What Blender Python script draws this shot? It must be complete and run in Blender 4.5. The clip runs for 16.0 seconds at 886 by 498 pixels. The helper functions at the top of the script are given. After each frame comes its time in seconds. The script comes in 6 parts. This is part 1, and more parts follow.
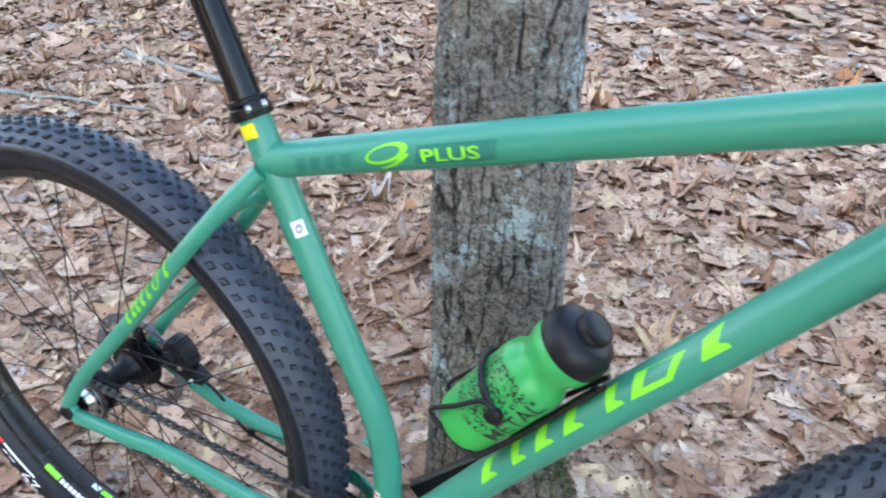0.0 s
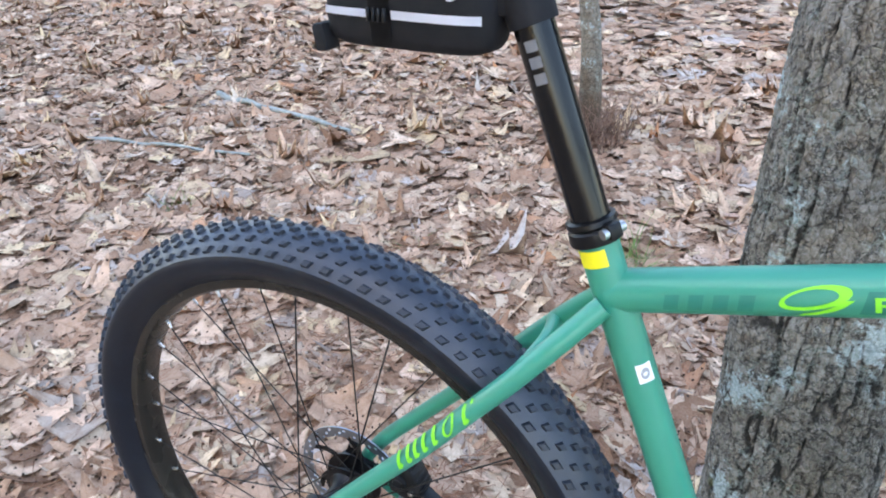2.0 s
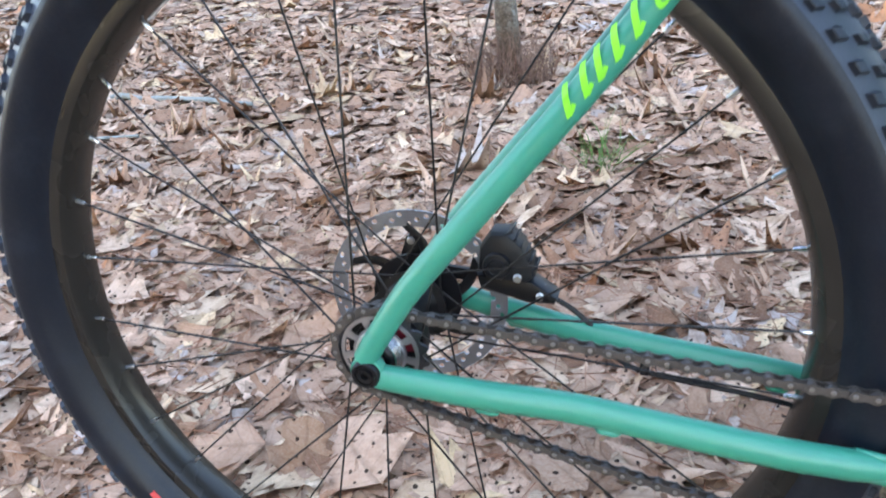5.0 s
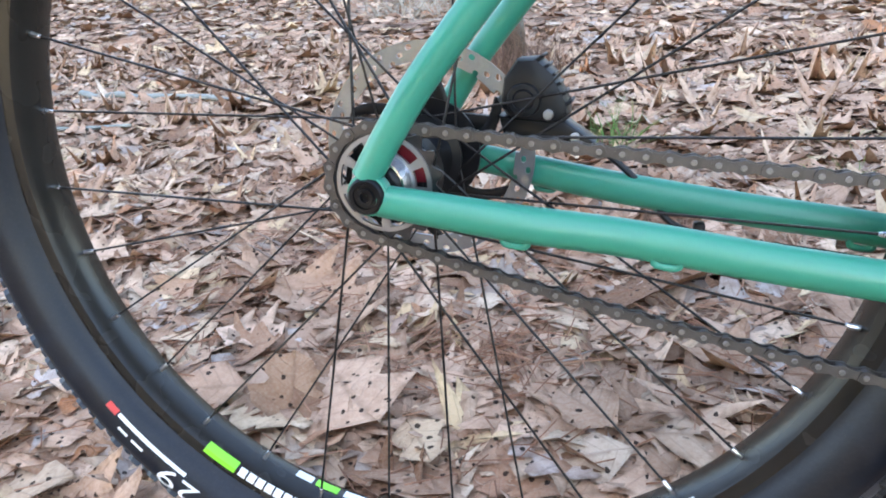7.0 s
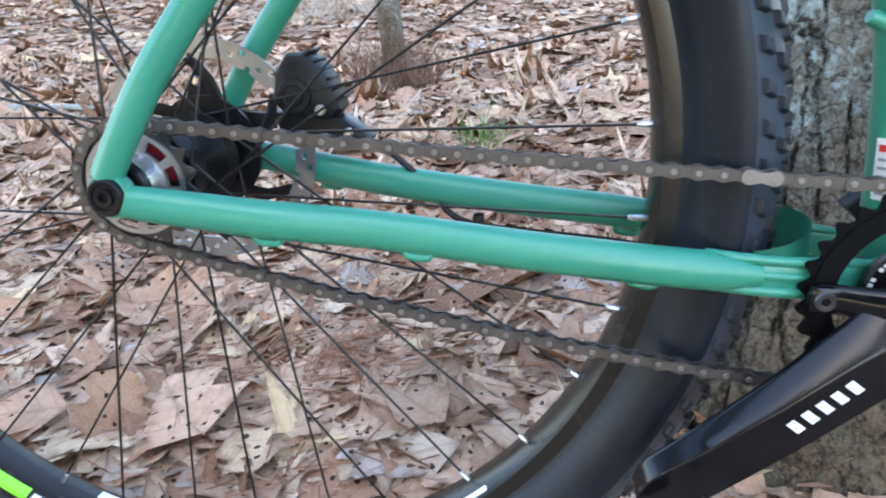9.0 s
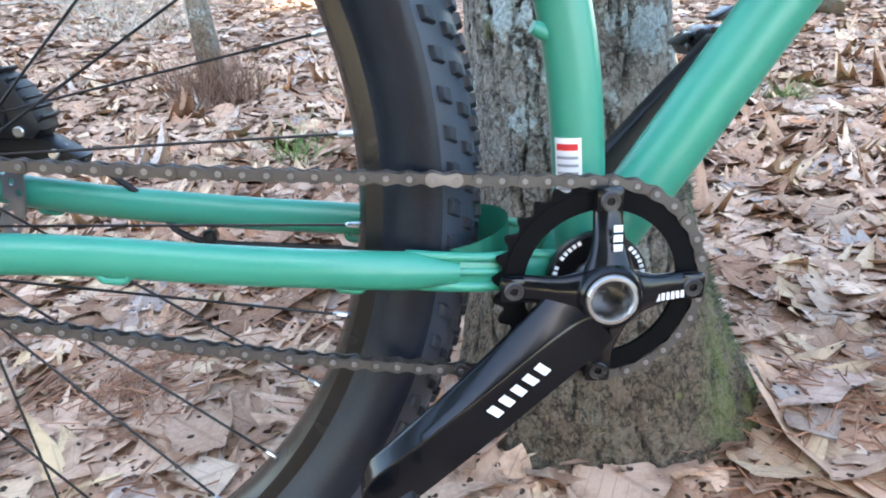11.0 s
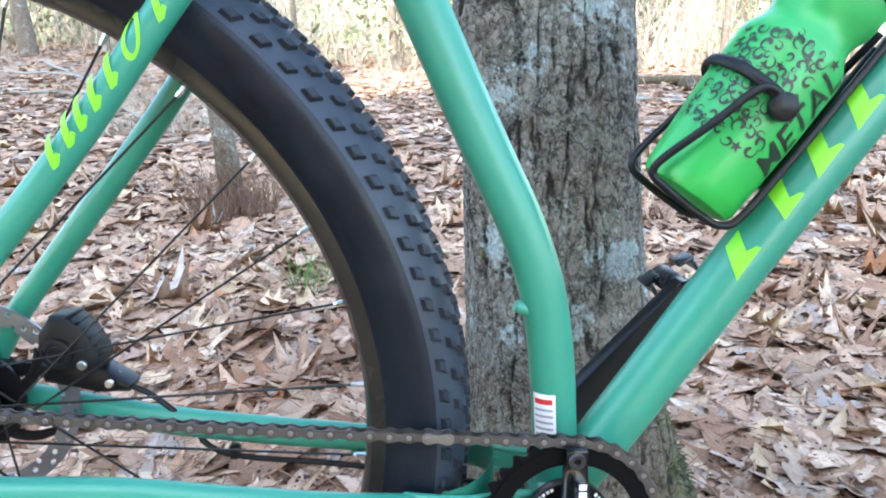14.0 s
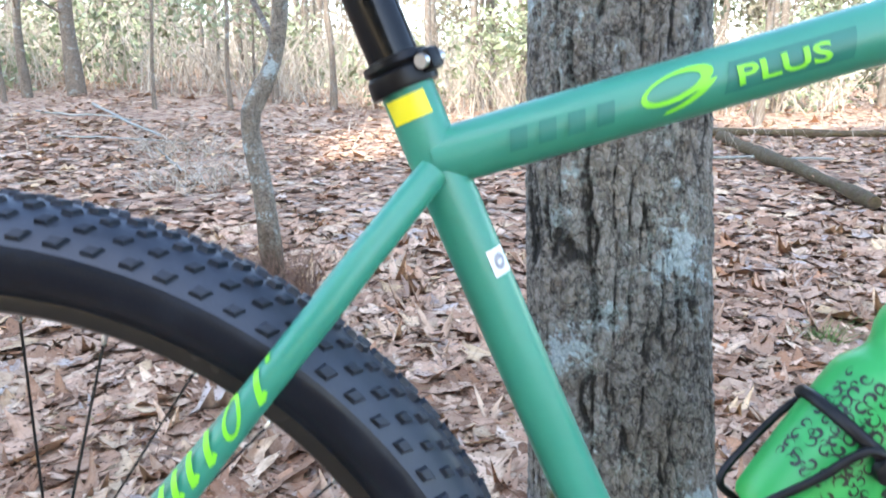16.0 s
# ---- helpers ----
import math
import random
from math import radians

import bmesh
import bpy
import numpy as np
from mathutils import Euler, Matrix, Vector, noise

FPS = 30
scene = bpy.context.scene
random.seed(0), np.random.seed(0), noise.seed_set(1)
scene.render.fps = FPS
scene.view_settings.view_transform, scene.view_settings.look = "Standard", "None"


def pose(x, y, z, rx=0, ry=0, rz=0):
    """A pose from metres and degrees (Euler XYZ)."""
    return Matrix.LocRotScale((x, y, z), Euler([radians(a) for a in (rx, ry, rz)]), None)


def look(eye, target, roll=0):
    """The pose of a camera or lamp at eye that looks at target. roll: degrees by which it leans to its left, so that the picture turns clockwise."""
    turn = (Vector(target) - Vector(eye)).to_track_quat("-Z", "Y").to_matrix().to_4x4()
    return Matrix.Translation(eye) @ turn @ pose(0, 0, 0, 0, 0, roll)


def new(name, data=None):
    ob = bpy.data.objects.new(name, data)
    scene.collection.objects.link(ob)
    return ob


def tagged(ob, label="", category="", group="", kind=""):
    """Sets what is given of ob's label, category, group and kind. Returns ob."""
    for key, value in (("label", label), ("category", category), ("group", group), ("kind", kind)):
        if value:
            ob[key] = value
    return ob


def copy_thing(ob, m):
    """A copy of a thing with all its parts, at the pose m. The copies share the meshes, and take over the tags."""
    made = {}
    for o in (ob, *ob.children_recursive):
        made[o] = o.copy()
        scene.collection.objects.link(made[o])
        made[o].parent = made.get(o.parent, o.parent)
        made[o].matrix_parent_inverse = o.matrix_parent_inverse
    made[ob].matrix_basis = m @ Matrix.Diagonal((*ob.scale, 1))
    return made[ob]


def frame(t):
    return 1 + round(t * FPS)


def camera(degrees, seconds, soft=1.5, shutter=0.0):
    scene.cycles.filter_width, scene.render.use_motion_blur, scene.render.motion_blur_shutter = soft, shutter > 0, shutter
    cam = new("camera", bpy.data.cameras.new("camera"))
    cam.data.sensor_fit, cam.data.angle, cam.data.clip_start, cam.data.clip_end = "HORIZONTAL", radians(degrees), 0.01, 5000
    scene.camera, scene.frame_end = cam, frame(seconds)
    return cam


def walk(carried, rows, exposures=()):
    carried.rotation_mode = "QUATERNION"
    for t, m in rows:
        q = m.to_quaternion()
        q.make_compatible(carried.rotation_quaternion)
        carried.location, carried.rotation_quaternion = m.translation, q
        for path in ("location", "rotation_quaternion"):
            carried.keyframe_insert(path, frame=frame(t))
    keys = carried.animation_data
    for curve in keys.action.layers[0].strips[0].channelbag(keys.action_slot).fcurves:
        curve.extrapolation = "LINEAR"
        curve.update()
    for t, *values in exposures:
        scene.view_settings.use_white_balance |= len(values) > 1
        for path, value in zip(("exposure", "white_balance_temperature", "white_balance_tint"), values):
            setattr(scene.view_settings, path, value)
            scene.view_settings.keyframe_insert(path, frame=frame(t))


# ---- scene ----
cam = camera(64.5, 16.0, 1.9, 0.25)
# The bicycle's own frame: x ahead from the bottom bracket, y to its left, z up; it leans towards the tree.
LEAN = 4.0
BIKE = pose(0, 0, 0, -LEAN) @ Matrix.Translation((0, 0, 0.313))
PATH = [
    (0, (0.284, -0.523, 0.726), (-0.415, 1.086, -0.235), 3.0),
    (0.5, (0.182, -0.554, 0.742), (-0.603, 1.021, -0.208), 2.6),
    (1, (0.112, -0.551, 0.746), (-0.745, 1.003, -0.176), 2.4),
    (1.5, (0.038, -0.52, 0.74), (-0.83, 1.041, -0.16), 2.2),
    (2, (-0.031, -0.493, 0.749), (-0.845, 1.085, -0.172), 0.4),
    (2.5, (-0.079, -0.488, 0.772), (-0.798, 1.145, -0.131), 0.0),
    (3, (-0.133, -0.533, 0.774), (-0.723, 1.173, -0.088), -0.9),
    (3.5, (-0.193, -0.543, 0.725), (-0.674, 1.187, -0.155), -2.0),
    (4, (-0.224, -0.514, 0.609), (-0.705, 1.222, -0.261), -2.1),
    (4.2, (-0.233, -0.518, 0.561), (-0.738, 1.225, -0.281), -3.3),
    (4.5, (-0.243, -0.497, 0.479), (-0.752, 1.26, -0.328), -2.1),
    (5, (-0.251, -0.471, 0.349), (-0.792, 1.293, -0.444), -3.9),
    (5.2, (-0.256, -0.469, 0.310), (-0.785, 1.30, -0.427), -3.0),
    (7.3, (-0.282, -0.443, 0.175), (-0.819, 1.365, -0.493), -2.9),
    (7.5, (-0.279, -0.441, 0.175), (-0.808, 1.368, -0.494), -2.6),
    (8, (-0.259, -0.435, 0.169), (-0.733, 1.387, -0.504), -2.0),
    (8.5, (-0.229, -0.432, 0.163), (-0.629, 1.409, -0.508), -2.4),
    (9, (-0.192, -0.424, 0.163), (-0.494, 1.44, -0.498), -2.9),
    (9.5, (-0.16, -0.418, 0.164), (-0.348, 1.463, -0.489), -3.3),
    (10, (-0.138, -0.415, 0.159), (-0.199, 1.477, -0.486), -3.2),
    (10.2, (-0.13, -0.414, 0.158), (-0.148, 1.478, -0.489), -3.2),
    (12.3, (-0.088, -0.452, 0.176), (0.045, 1.447, -0.439), -3.2),
    (12.5, (-0.088, -0.455, 0.195), (0.045, 1.45, -0.399), -3.2),
    (13, (-0.09, -0.465, 0.232), (0.052, 1.462, -0.285), -2.2),
    (13.5, (-0.089, -0.472, 0.261), (0.024, 1.471, -0.201), -1.7),
    (14, (-0.097, -0.472, 0.289), (-0.006, 1.48, -0.137), -1.4),
    (14.5, (-0.099, -0.475, 0.321), (-0.05, 1.487, -0.067), -1.3),
    (15, (-0.107, -0.474, 0.347), (-0.079, 1.495, -0.003), -0.7),
    (15.5, (-0.117, -0.454, 0.382), (-0.105, 1.52, 0.066), 0.4),
    (16, (-0.131, -0.429, 0.48), (-0.12, 1.542, 0.143), -0.5),
]
walk(cam, [(t, BIKE @ look(eye, target, roll)) for t, eye, target, roll in PATH],
     [(0.0, 2.71, 7059, 10), (2.0, 2.76, 7013, 11), (4.0, 2.74, 6921, 11), (5.2, 2.86, 6874, 11), (8.5, 2.88, 6782, 10), (10.0, 2.96, 6598, 9), (12.3, 3.16, 6788, 9), (13.5, 3.16, 6694, 8), (14.2, 3.04, 6741, 8), (15.0, 2.89, 6788, 9), (15.5, 2.84, 6788, 9), (16.0, 2.77, 6694, 11)])

# ---- light ----
SUN_EL, SUN_AZ = 38.0, 200.0
world = bpy.data.worlds.new("world")
scene.world = world
world.use_nodes = True
wn = world.node_tree.nodes
sky = wn.new("ShaderNodeTexSky")
sky.sky_type, sky.sun_disc = "NISHITA", False
sky.sun_elevation, sky.sun_rotation = radians(SUN_EL), radians(SUN_AZ)
world.node_tree.links.new(sky.outputs[0], wn["Background"].inputs[0])
wn["Background"].inputs[1].default_value = 0.15
sun_data = bpy.data.lights.new("sun", "SUN")
sun_data.energy, sun_data.angle, sun_data.color = 1.7, radians(0.6), (1.0, 0.97, 0.93)
sun = new("sun", sun_data)
sun_way = Vector((math.sin(radians(SUN_AZ)) * math.cos(radians(SUN_EL)), math.cos(radians(SUN_AZ)) * math.cos(radians(SUN_EL)), math.sin(radians(SUN_EL))))
sun.matrix_world = look(sun_way * 30, (0, 0, 0))


# ---- materials ----
class Nodes:
    """A short way to write node materials."""

    def __init__(self, name):
        self.m = bpy.data.materials.new(name)
        self.m.use_nodes = True
        self.t = self.m.node_tree
        self.bsdf = self.t.nodes["Principled BSDF"]

    def add(self, kind, **values):
        n = self.t.nodes.new("ShaderNode" + kind)
        for key, value in values.items():
            if key in n.inputs:
                n.inputs[key].default_value = value
        return n

    def link(self, a, b):
        self.t.links.new(a, b)

    def coords(self, which="Object", scale=(1, 1, 1)):
        c = self.add("TexCoord")
        mp = self.add("Mapping", Scale=scale)
        self.link(c.outputs[which], mp.inputs[0])
        return mp.outputs[0]

    def noise(self, vec, scale, detail=4.0, rough=0.55):
        n = self.add("TexNoise", Scale=scale, Detail=detail, Roughness=rough)
        self.link(vec, n.inputs["Vector"])
        return n.outputs["Fac"]

    def ramp(self, fac, stops):
        r = self.add("ValToRGB")
        els = r.color_ramp.elements
        while len(els) < len(stops):
            els.new(0.5)
        for e, (p, c) in zip(els, stops):
            e.position, e.color = p, (*c, 1) if len(c) == 3 else c
        self.link(fac, r.inputs[0])
        return r.outputs[0]

    def mix(self, fac, a, b, how="MIX"):
        n = self.t.nodes.new("ShaderNodeMix")
        n.data_type, n.blend_type = "RGBA", how
        for val, sock in ((fac, n.inputs[0]), (a, n.inputs[6]), (b, n.inputs[7])):
            if hasattr(val, "is_linked"):
                self.link(val, sock)
            else:
                sock.default_value = (*val, 1) if isinstance(val, tuple) else val
        return n.outputs[2]

    def grey(self, fac, lo, hi, a=0.0, b=1.0):
        n = self.add("MapRange")
        for i, v in ((1, lo), (2, hi), (3, a), (4, b)):
            n.inputs[i].default_value = v
        self.link(fac, n.inputs[0])
        return n.outputs[0]

    def bump(self, height, strength, distance):
        n = self.add("Bump", Strength=strength, Distance=distance)
        self.link(height, n.inputs["Height"])
        self.link(n.outputs[0], self.bsdf.inputs["Normal"])

    def set(self, **values):
        names = {"color": "Base Color", "rough": "Roughness", "metal": "Metallic", "spec": "Specular IOR Level", "coat": "Coat Weight",
                 "coat_rough": "Coat Roughness", "trans": "Transmission Weight", "sss": "Subsurface Weight", "sheen": "Sheen Weight", "ior": "IOR"}
        for key, value in values.items():
            sock = self.bsdf.inputs[names[key]]
            if hasattr(value, "is_linked"):
                self.link(value, sock)
            else:
                sock.default_value = (*value, 1) if isinstance(value, tuple) else value
        return self.m


def plain(name, color, rough=0.5, metal=0.0, vary=0.25, scale=60.0, bump=0.15, **more):
    """A surface of one colour with grain, soft blotches and a little relief."""
    n = Nodes(name)
    v = n.coords()
    fine, broad = n.noise(v, scale * 6), n.noise(v, scale * 0.4, 2)
    dark = tuple(c * (1 - vary) for c in color)
    light = tuple(min(1, c * (1 + vary)) for c in color)
    col = n.mix(broad, dark, light)
    col = n.mix(n.grey(fine, 0.35, 0.75, 0, 0.5), col, tuple(c * (1 - vary * 0.6) for c in color))
    n.bump(fine, bump, 0.0004)
    return n.set(color=col, rough=n.grey(broad, 0.3, 0.7, rough * 0.85, min(1, rough * 1.15)), metal=metal, **more)


PAINT = Nodes("green_paint")
_v = PAINT.coords()
_f = PAINT.noise(_v, 900, 2)
_b = PAINT.noise(_v, 9, 5)
_dust = PAINT.grey(PAINT.noise(_v, 55, 6, 0.7), 0.54, 0.8, 0, 0.10)
_c = PAINT.mix(_b, (0.026, 0.222, 0.146), (0.032, 0.262, 0.176))
_c = PAINT.mix(_dust, _c, (0.12, 0.30, 0.23))
PAINT.bump(_f, 0.06, 0.0003)
PAINT = PAINT.set(color=_c, rough=PAINT.grey(_b, 0.3, 0.7, 0.30, 0.42), coat=0.15, coat_rough=0.3)

LIME = plain("lime_decal", (0.21, 0.70, 0.035), 0.4, vary=0.08)
PANEL = plain("green_panel", (0.012, 0.170, 0.125), 0.4, vary=0.1)
YELLOW = plain("yellow_sticker", (0.80, 0.70, 0.02), 0.4, vary=0.06)
WHITE = plain("white_sticker", (0.75, 0.75, 0.74), 0.45, vary=0.05)
DULLPRINT = plain("dull_grey_print", (0.14, 0.14, 0.15), 0.5, vary=0.3, scale=300)
GREYPRINT = plain("grey_print", (0.30, 0.30, 0.32), 0.5, vary=0.1)
RED = plain("red_print", (0.55, 0.03, 0.03), 0.4, vary=0.05)
BLACK = plain("black_anodised", (0.005, 0.005, 0.006), 0.36, vary=0.3, spec=0.25)
RINGBLACK = plain("matt_black_steel", (0.0045, 0.0045, 0.005), 0.6, vary=0.3, spec=0.06)
GLOSS = plain("gloss_black_paint", (0.004, 0.0043, 0.0058), 0.20, vary=0.2, bump=0.05, coat=0.12, coat_rough=0.10, spec=0.28)
PLASTIC = plain("black_plastic", (0.008, 0.0085, 0.010), 0.42, vary=0.2, spec=0.28)
STEEL = plain("worn_steel", (0.55, 0.54, 0.52), 0.32, 1.0, vary=0.2)
SILVER = plain("bare_aluminium", (0.70, 0.70, 0.70), 0.28, 1.0, vary=0.12)
CARRIER = plain("dull_silver_alloy", (0.38, 0.38, 0.40), 0.48, 1.0, vary=0.2)
SPOKE = plain("black_spoke_steel", (0.016, 0.014, 0.013), 0.42, 0.3, vary=0.2, spec=0.3)
CHAINMAT = plain("dusty_chain_steel", (0.100, 0.090, 0.083), 0.46, 0.7, vary=0.45, scale=200)
CHAINPIN = plain("chain_pin_steel", (0.23, 0.215, 0.205), 0.42, 0.85, vary=0.2)
RIMBLACK = plain("dusty_black_rim", (0.018, 0.016, 0.0135), 0.26, vary=0.4, bump=0.08, spec=0.34)


def rubber():
    n = Nodes("dusty_black_rubber")
    v = n.coords()
    grime = n.noise(v, 26, 6, 0.65)
    fine = n.noise(v, 420, 3)
    col = n.mix(n.grey(grime, 0.48, 0.78, 0, 0.6), (0.0050, 0.0078, 0.0138), (0.018, 0.025, 0.038))
    col = n.mix(n.grey(fine, 0.5, 0.8, 0, 0.25), col, (0.028, 0.029, 0.032))
    n.bump(fine, 0.3, 0.0006)
    return n.set(color=col, rough=n.grey(grime, 0.3, 0.7, 0.32, 0.46), spec=0.28)


RUBBER = rubber()
TREAD = plain("dusty_tread_rubber", (0.027, 0.036, 0.053), 0.44, vary=0.45, scale=70, bump=0.4, spec=0.5)
KNOB = plain("worn_knob_rubber", (0.018, 0.024, 0.035), 0.44, vary=0.5, scale=90, bump=0.4, spec=0.35)
DARKSTEEL = plain("dark_worn_steel", (0.075, 0.075, 0.08), 0.30, 0.8, vary=0.5, scale=120)
POSTBLACK = plain("satin_black_post", (0.0045, 0.0048, 0.0056), 0.20, vary=0.3, bump=0.05, spec=0.30)
ANODRED = plain("dark_red_anodised", (0.17, 0.008, 0.018), 0.35, 0.4, vary=0.3)
ROTOR = plain("rotor_steel", (0.30, 0.325, 0.36), 0.34, 0.95, vary=0.3)


def leaf_nodes(n, rnd, unit, stops, rough=0.75):
    """A dry leaf: its own tone, veins, mottling, scorched rims, and insect holes whose darkness is painted on as spots.
    unit is the metres to one texture unit.
    """
    white = n.t.nodes.new("ShaderNodeTexWhiteNoise")
    white.noise_dimensions = "1D"
    n.link(rnd, white.inputs["W"])
    shift = n.t.nodes.new("ShaderNodeVectorMath")
    shift.operation = "MULTIPLY_ADD"
    shift.inputs[1].default_value = (7.0, 7.0, 7.0)
    n.link(white.outputs["Color"], shift.inputs[0])
    n.link(n.coords(), shift.inputs[2])
    v = shift.outputs[0]
    a = n.t.nodes.new("ShaderNodeAttribute")
    a.attribute_name = "leafco"
    sep = n.add("SeparateXYZ")
    n.link(a.outputs["Vector"], sep.inputs[0])

    def calc(op, x, y):
        m = n.t.nodes.new("ShaderNodeMath")
        m.operation = op
        for val, sock in ((x, m.inputs[0]), (y, m.inputs[1])):
            if hasattr(val, "is_linked"):
                n.link(val, sock)
            else:
                sock.default_value = val
        return m.outputs[0]

    across = calc("ABSOLUTE", sep.outputs[0], 0.0)
    mott, fine = n.noise(v, 30 * unit, 6, 0.7), n.noise(v, 260 * unit, 3)
    col = n.ramp(rnd, stops)
    col = n.mix(1.0, col, n.mix(white.outputs["Value"], (0.66, 0.63, 0.60), (1.17, 1.17, 1.15)), "MULTIPLY")
    col = n.mix(n.grey(mott, 0.42, 0.66, 0, 0.80), col, n.mix(0.60, col, (0.25, 0.125, 0.062)))
    col = n.mix(n.grey(fine, 0.4, 0.8, 0, 0.4), col, n.mix(0.5, col, (0.70, 0.58, 0.44)))
    lateral = calc("PINGPONG", calc("SUBTRACT", calc("MULTIPLY", sep.outputs[1], 7.5), calc("MULTIPLY", across, 0.8)), 0.5)
    vein = calc("MAXIMUM", n.grey(across, 0.02, 0.12, 0.8, 0), n.grey(lateral, 0.01, 0.08, 0.45, 0))
    col = n.mix(vein, col, n.mix(0.45, col, (0.20, 0.115, 0.07)))
    rim = calc("MULTIPLY", n.grey(across, 0.62, 1.0, 0, 0.8), n.grey(mott, 0.42, 0.60))
    col = n.mix(rim, col, n.mix(0.7, col, (0.13, 0.065, 0.04)))
    cell = n.add("TexVoronoi", Scale=62.0 * unit)
    n.link(v, cell.inputs["Vector"])
    worm = calc("MULTIPLY", n.grey(calc("ADD", cell.outputs["Distance"], calc("MULTIPLY", fine, 0.30)), 0.33, 0.36, 0.93, 0), n.grey(n.noise(v, 17 * unit, 2), 0.41, 0.44))
    col = n.mix(worm, col, (0.020, 0.013, 0.010))
    n.bump(n.mix(0.5, mott, n.mix(0.4, fine, vein)), 1.0, 0.0045)
    return n.set(color=col, rough=rough, spec=0.06)


LEAF_TONES = [(0.0, (0.17, 0.082, 0.048)), (0.07, (0.33, 0.175, 0.106)), (0.18, (0.46, 0.275, 0.180)), (0.36, (0.57, 0.365, 0.250)), (0.55, (0.65, 0.435, 0.310)), (0.71, (0.72, 0.520, 0.370)),
              (0.83, (0.73, 0.525, 0.310)), (0.895, (0.54, 0.44, 0.385)), (0.92, (0.48, 0.42, 0.375)), (0.955, (0.50, 0.205, 0.085)), (1.0, (0.72, 0.58, 0.45))]
LEAF = Nodes("dry_oak_leaf")
LEAF = leaf_nodes(LEAF, LEAF.t.nodes.new("ShaderNodeNewGeometry").outputs["Random Per Island"], 1.0, LEAF_TONES)

CRUMB_LEAF = Nodes("leaf_crumbs")
CRUMB_LEAF = leaf_nodes(CRUMB_LEAF, CRUMB_LEAF.t.nodes.new("ShaderNodeNewGeometry").outputs["Random Per Island"], 1.0, [(0.0, (0.13, 0.068, 0.045)), (0.3, (0.34, 0.205, 0.135)), (0.7, (0.52, 0.355, 0.255)), (1.0, (0.66, 0.49, 0.36))])


def soil():
    n = Nodes("leaf_litter")
    v = n.coords()
    vor = n.add("TexVoronoi", Scale=16.0)
    warp = n.add("TexNoise", Scale=20.0, Detail=3.0)
    n.link(v, warp.inputs["Vector"])
    both = n.t.nodes.new("ShaderNodeVectorMath")
    both.operation = "MULTIPLY_ADD"
    both.inputs[1].default_value = (0.08, 0.08, 0.08)
    n.link(warp.outputs["Color"], both.inputs[0])
    n.link(v, both.inputs[2])
    n.link(both.outputs[0], vor.inputs["Vector"])
    sep = n.add("SeparateColor")
    n.link(vor.outputs["Color"], sep.inputs[0])
    col = n.ramp(sep.outputs[0], [(0.0, (0.16, 0.098, 0.066)), (0.25, (0.30, 0.190, 0.133)), (0.5, (0.44, 0.303, 0.215)), (0.75, (0.53, 0.392, 0.285)), (1.0, (0.60, 0.485, 0.355))])
    patch = n.noise(v, 0.9, 4)
    col = n.mix(n.grey(patch, 0.4, 0.7, 0, 0.5), col, (0.20, 0.11, 0.075))
    n.bump(vor.outputs["Distance"], 0.7, 0.03)
    return n.set(color=col, rough=0.9, spec=0.08)


SOIL = soil()


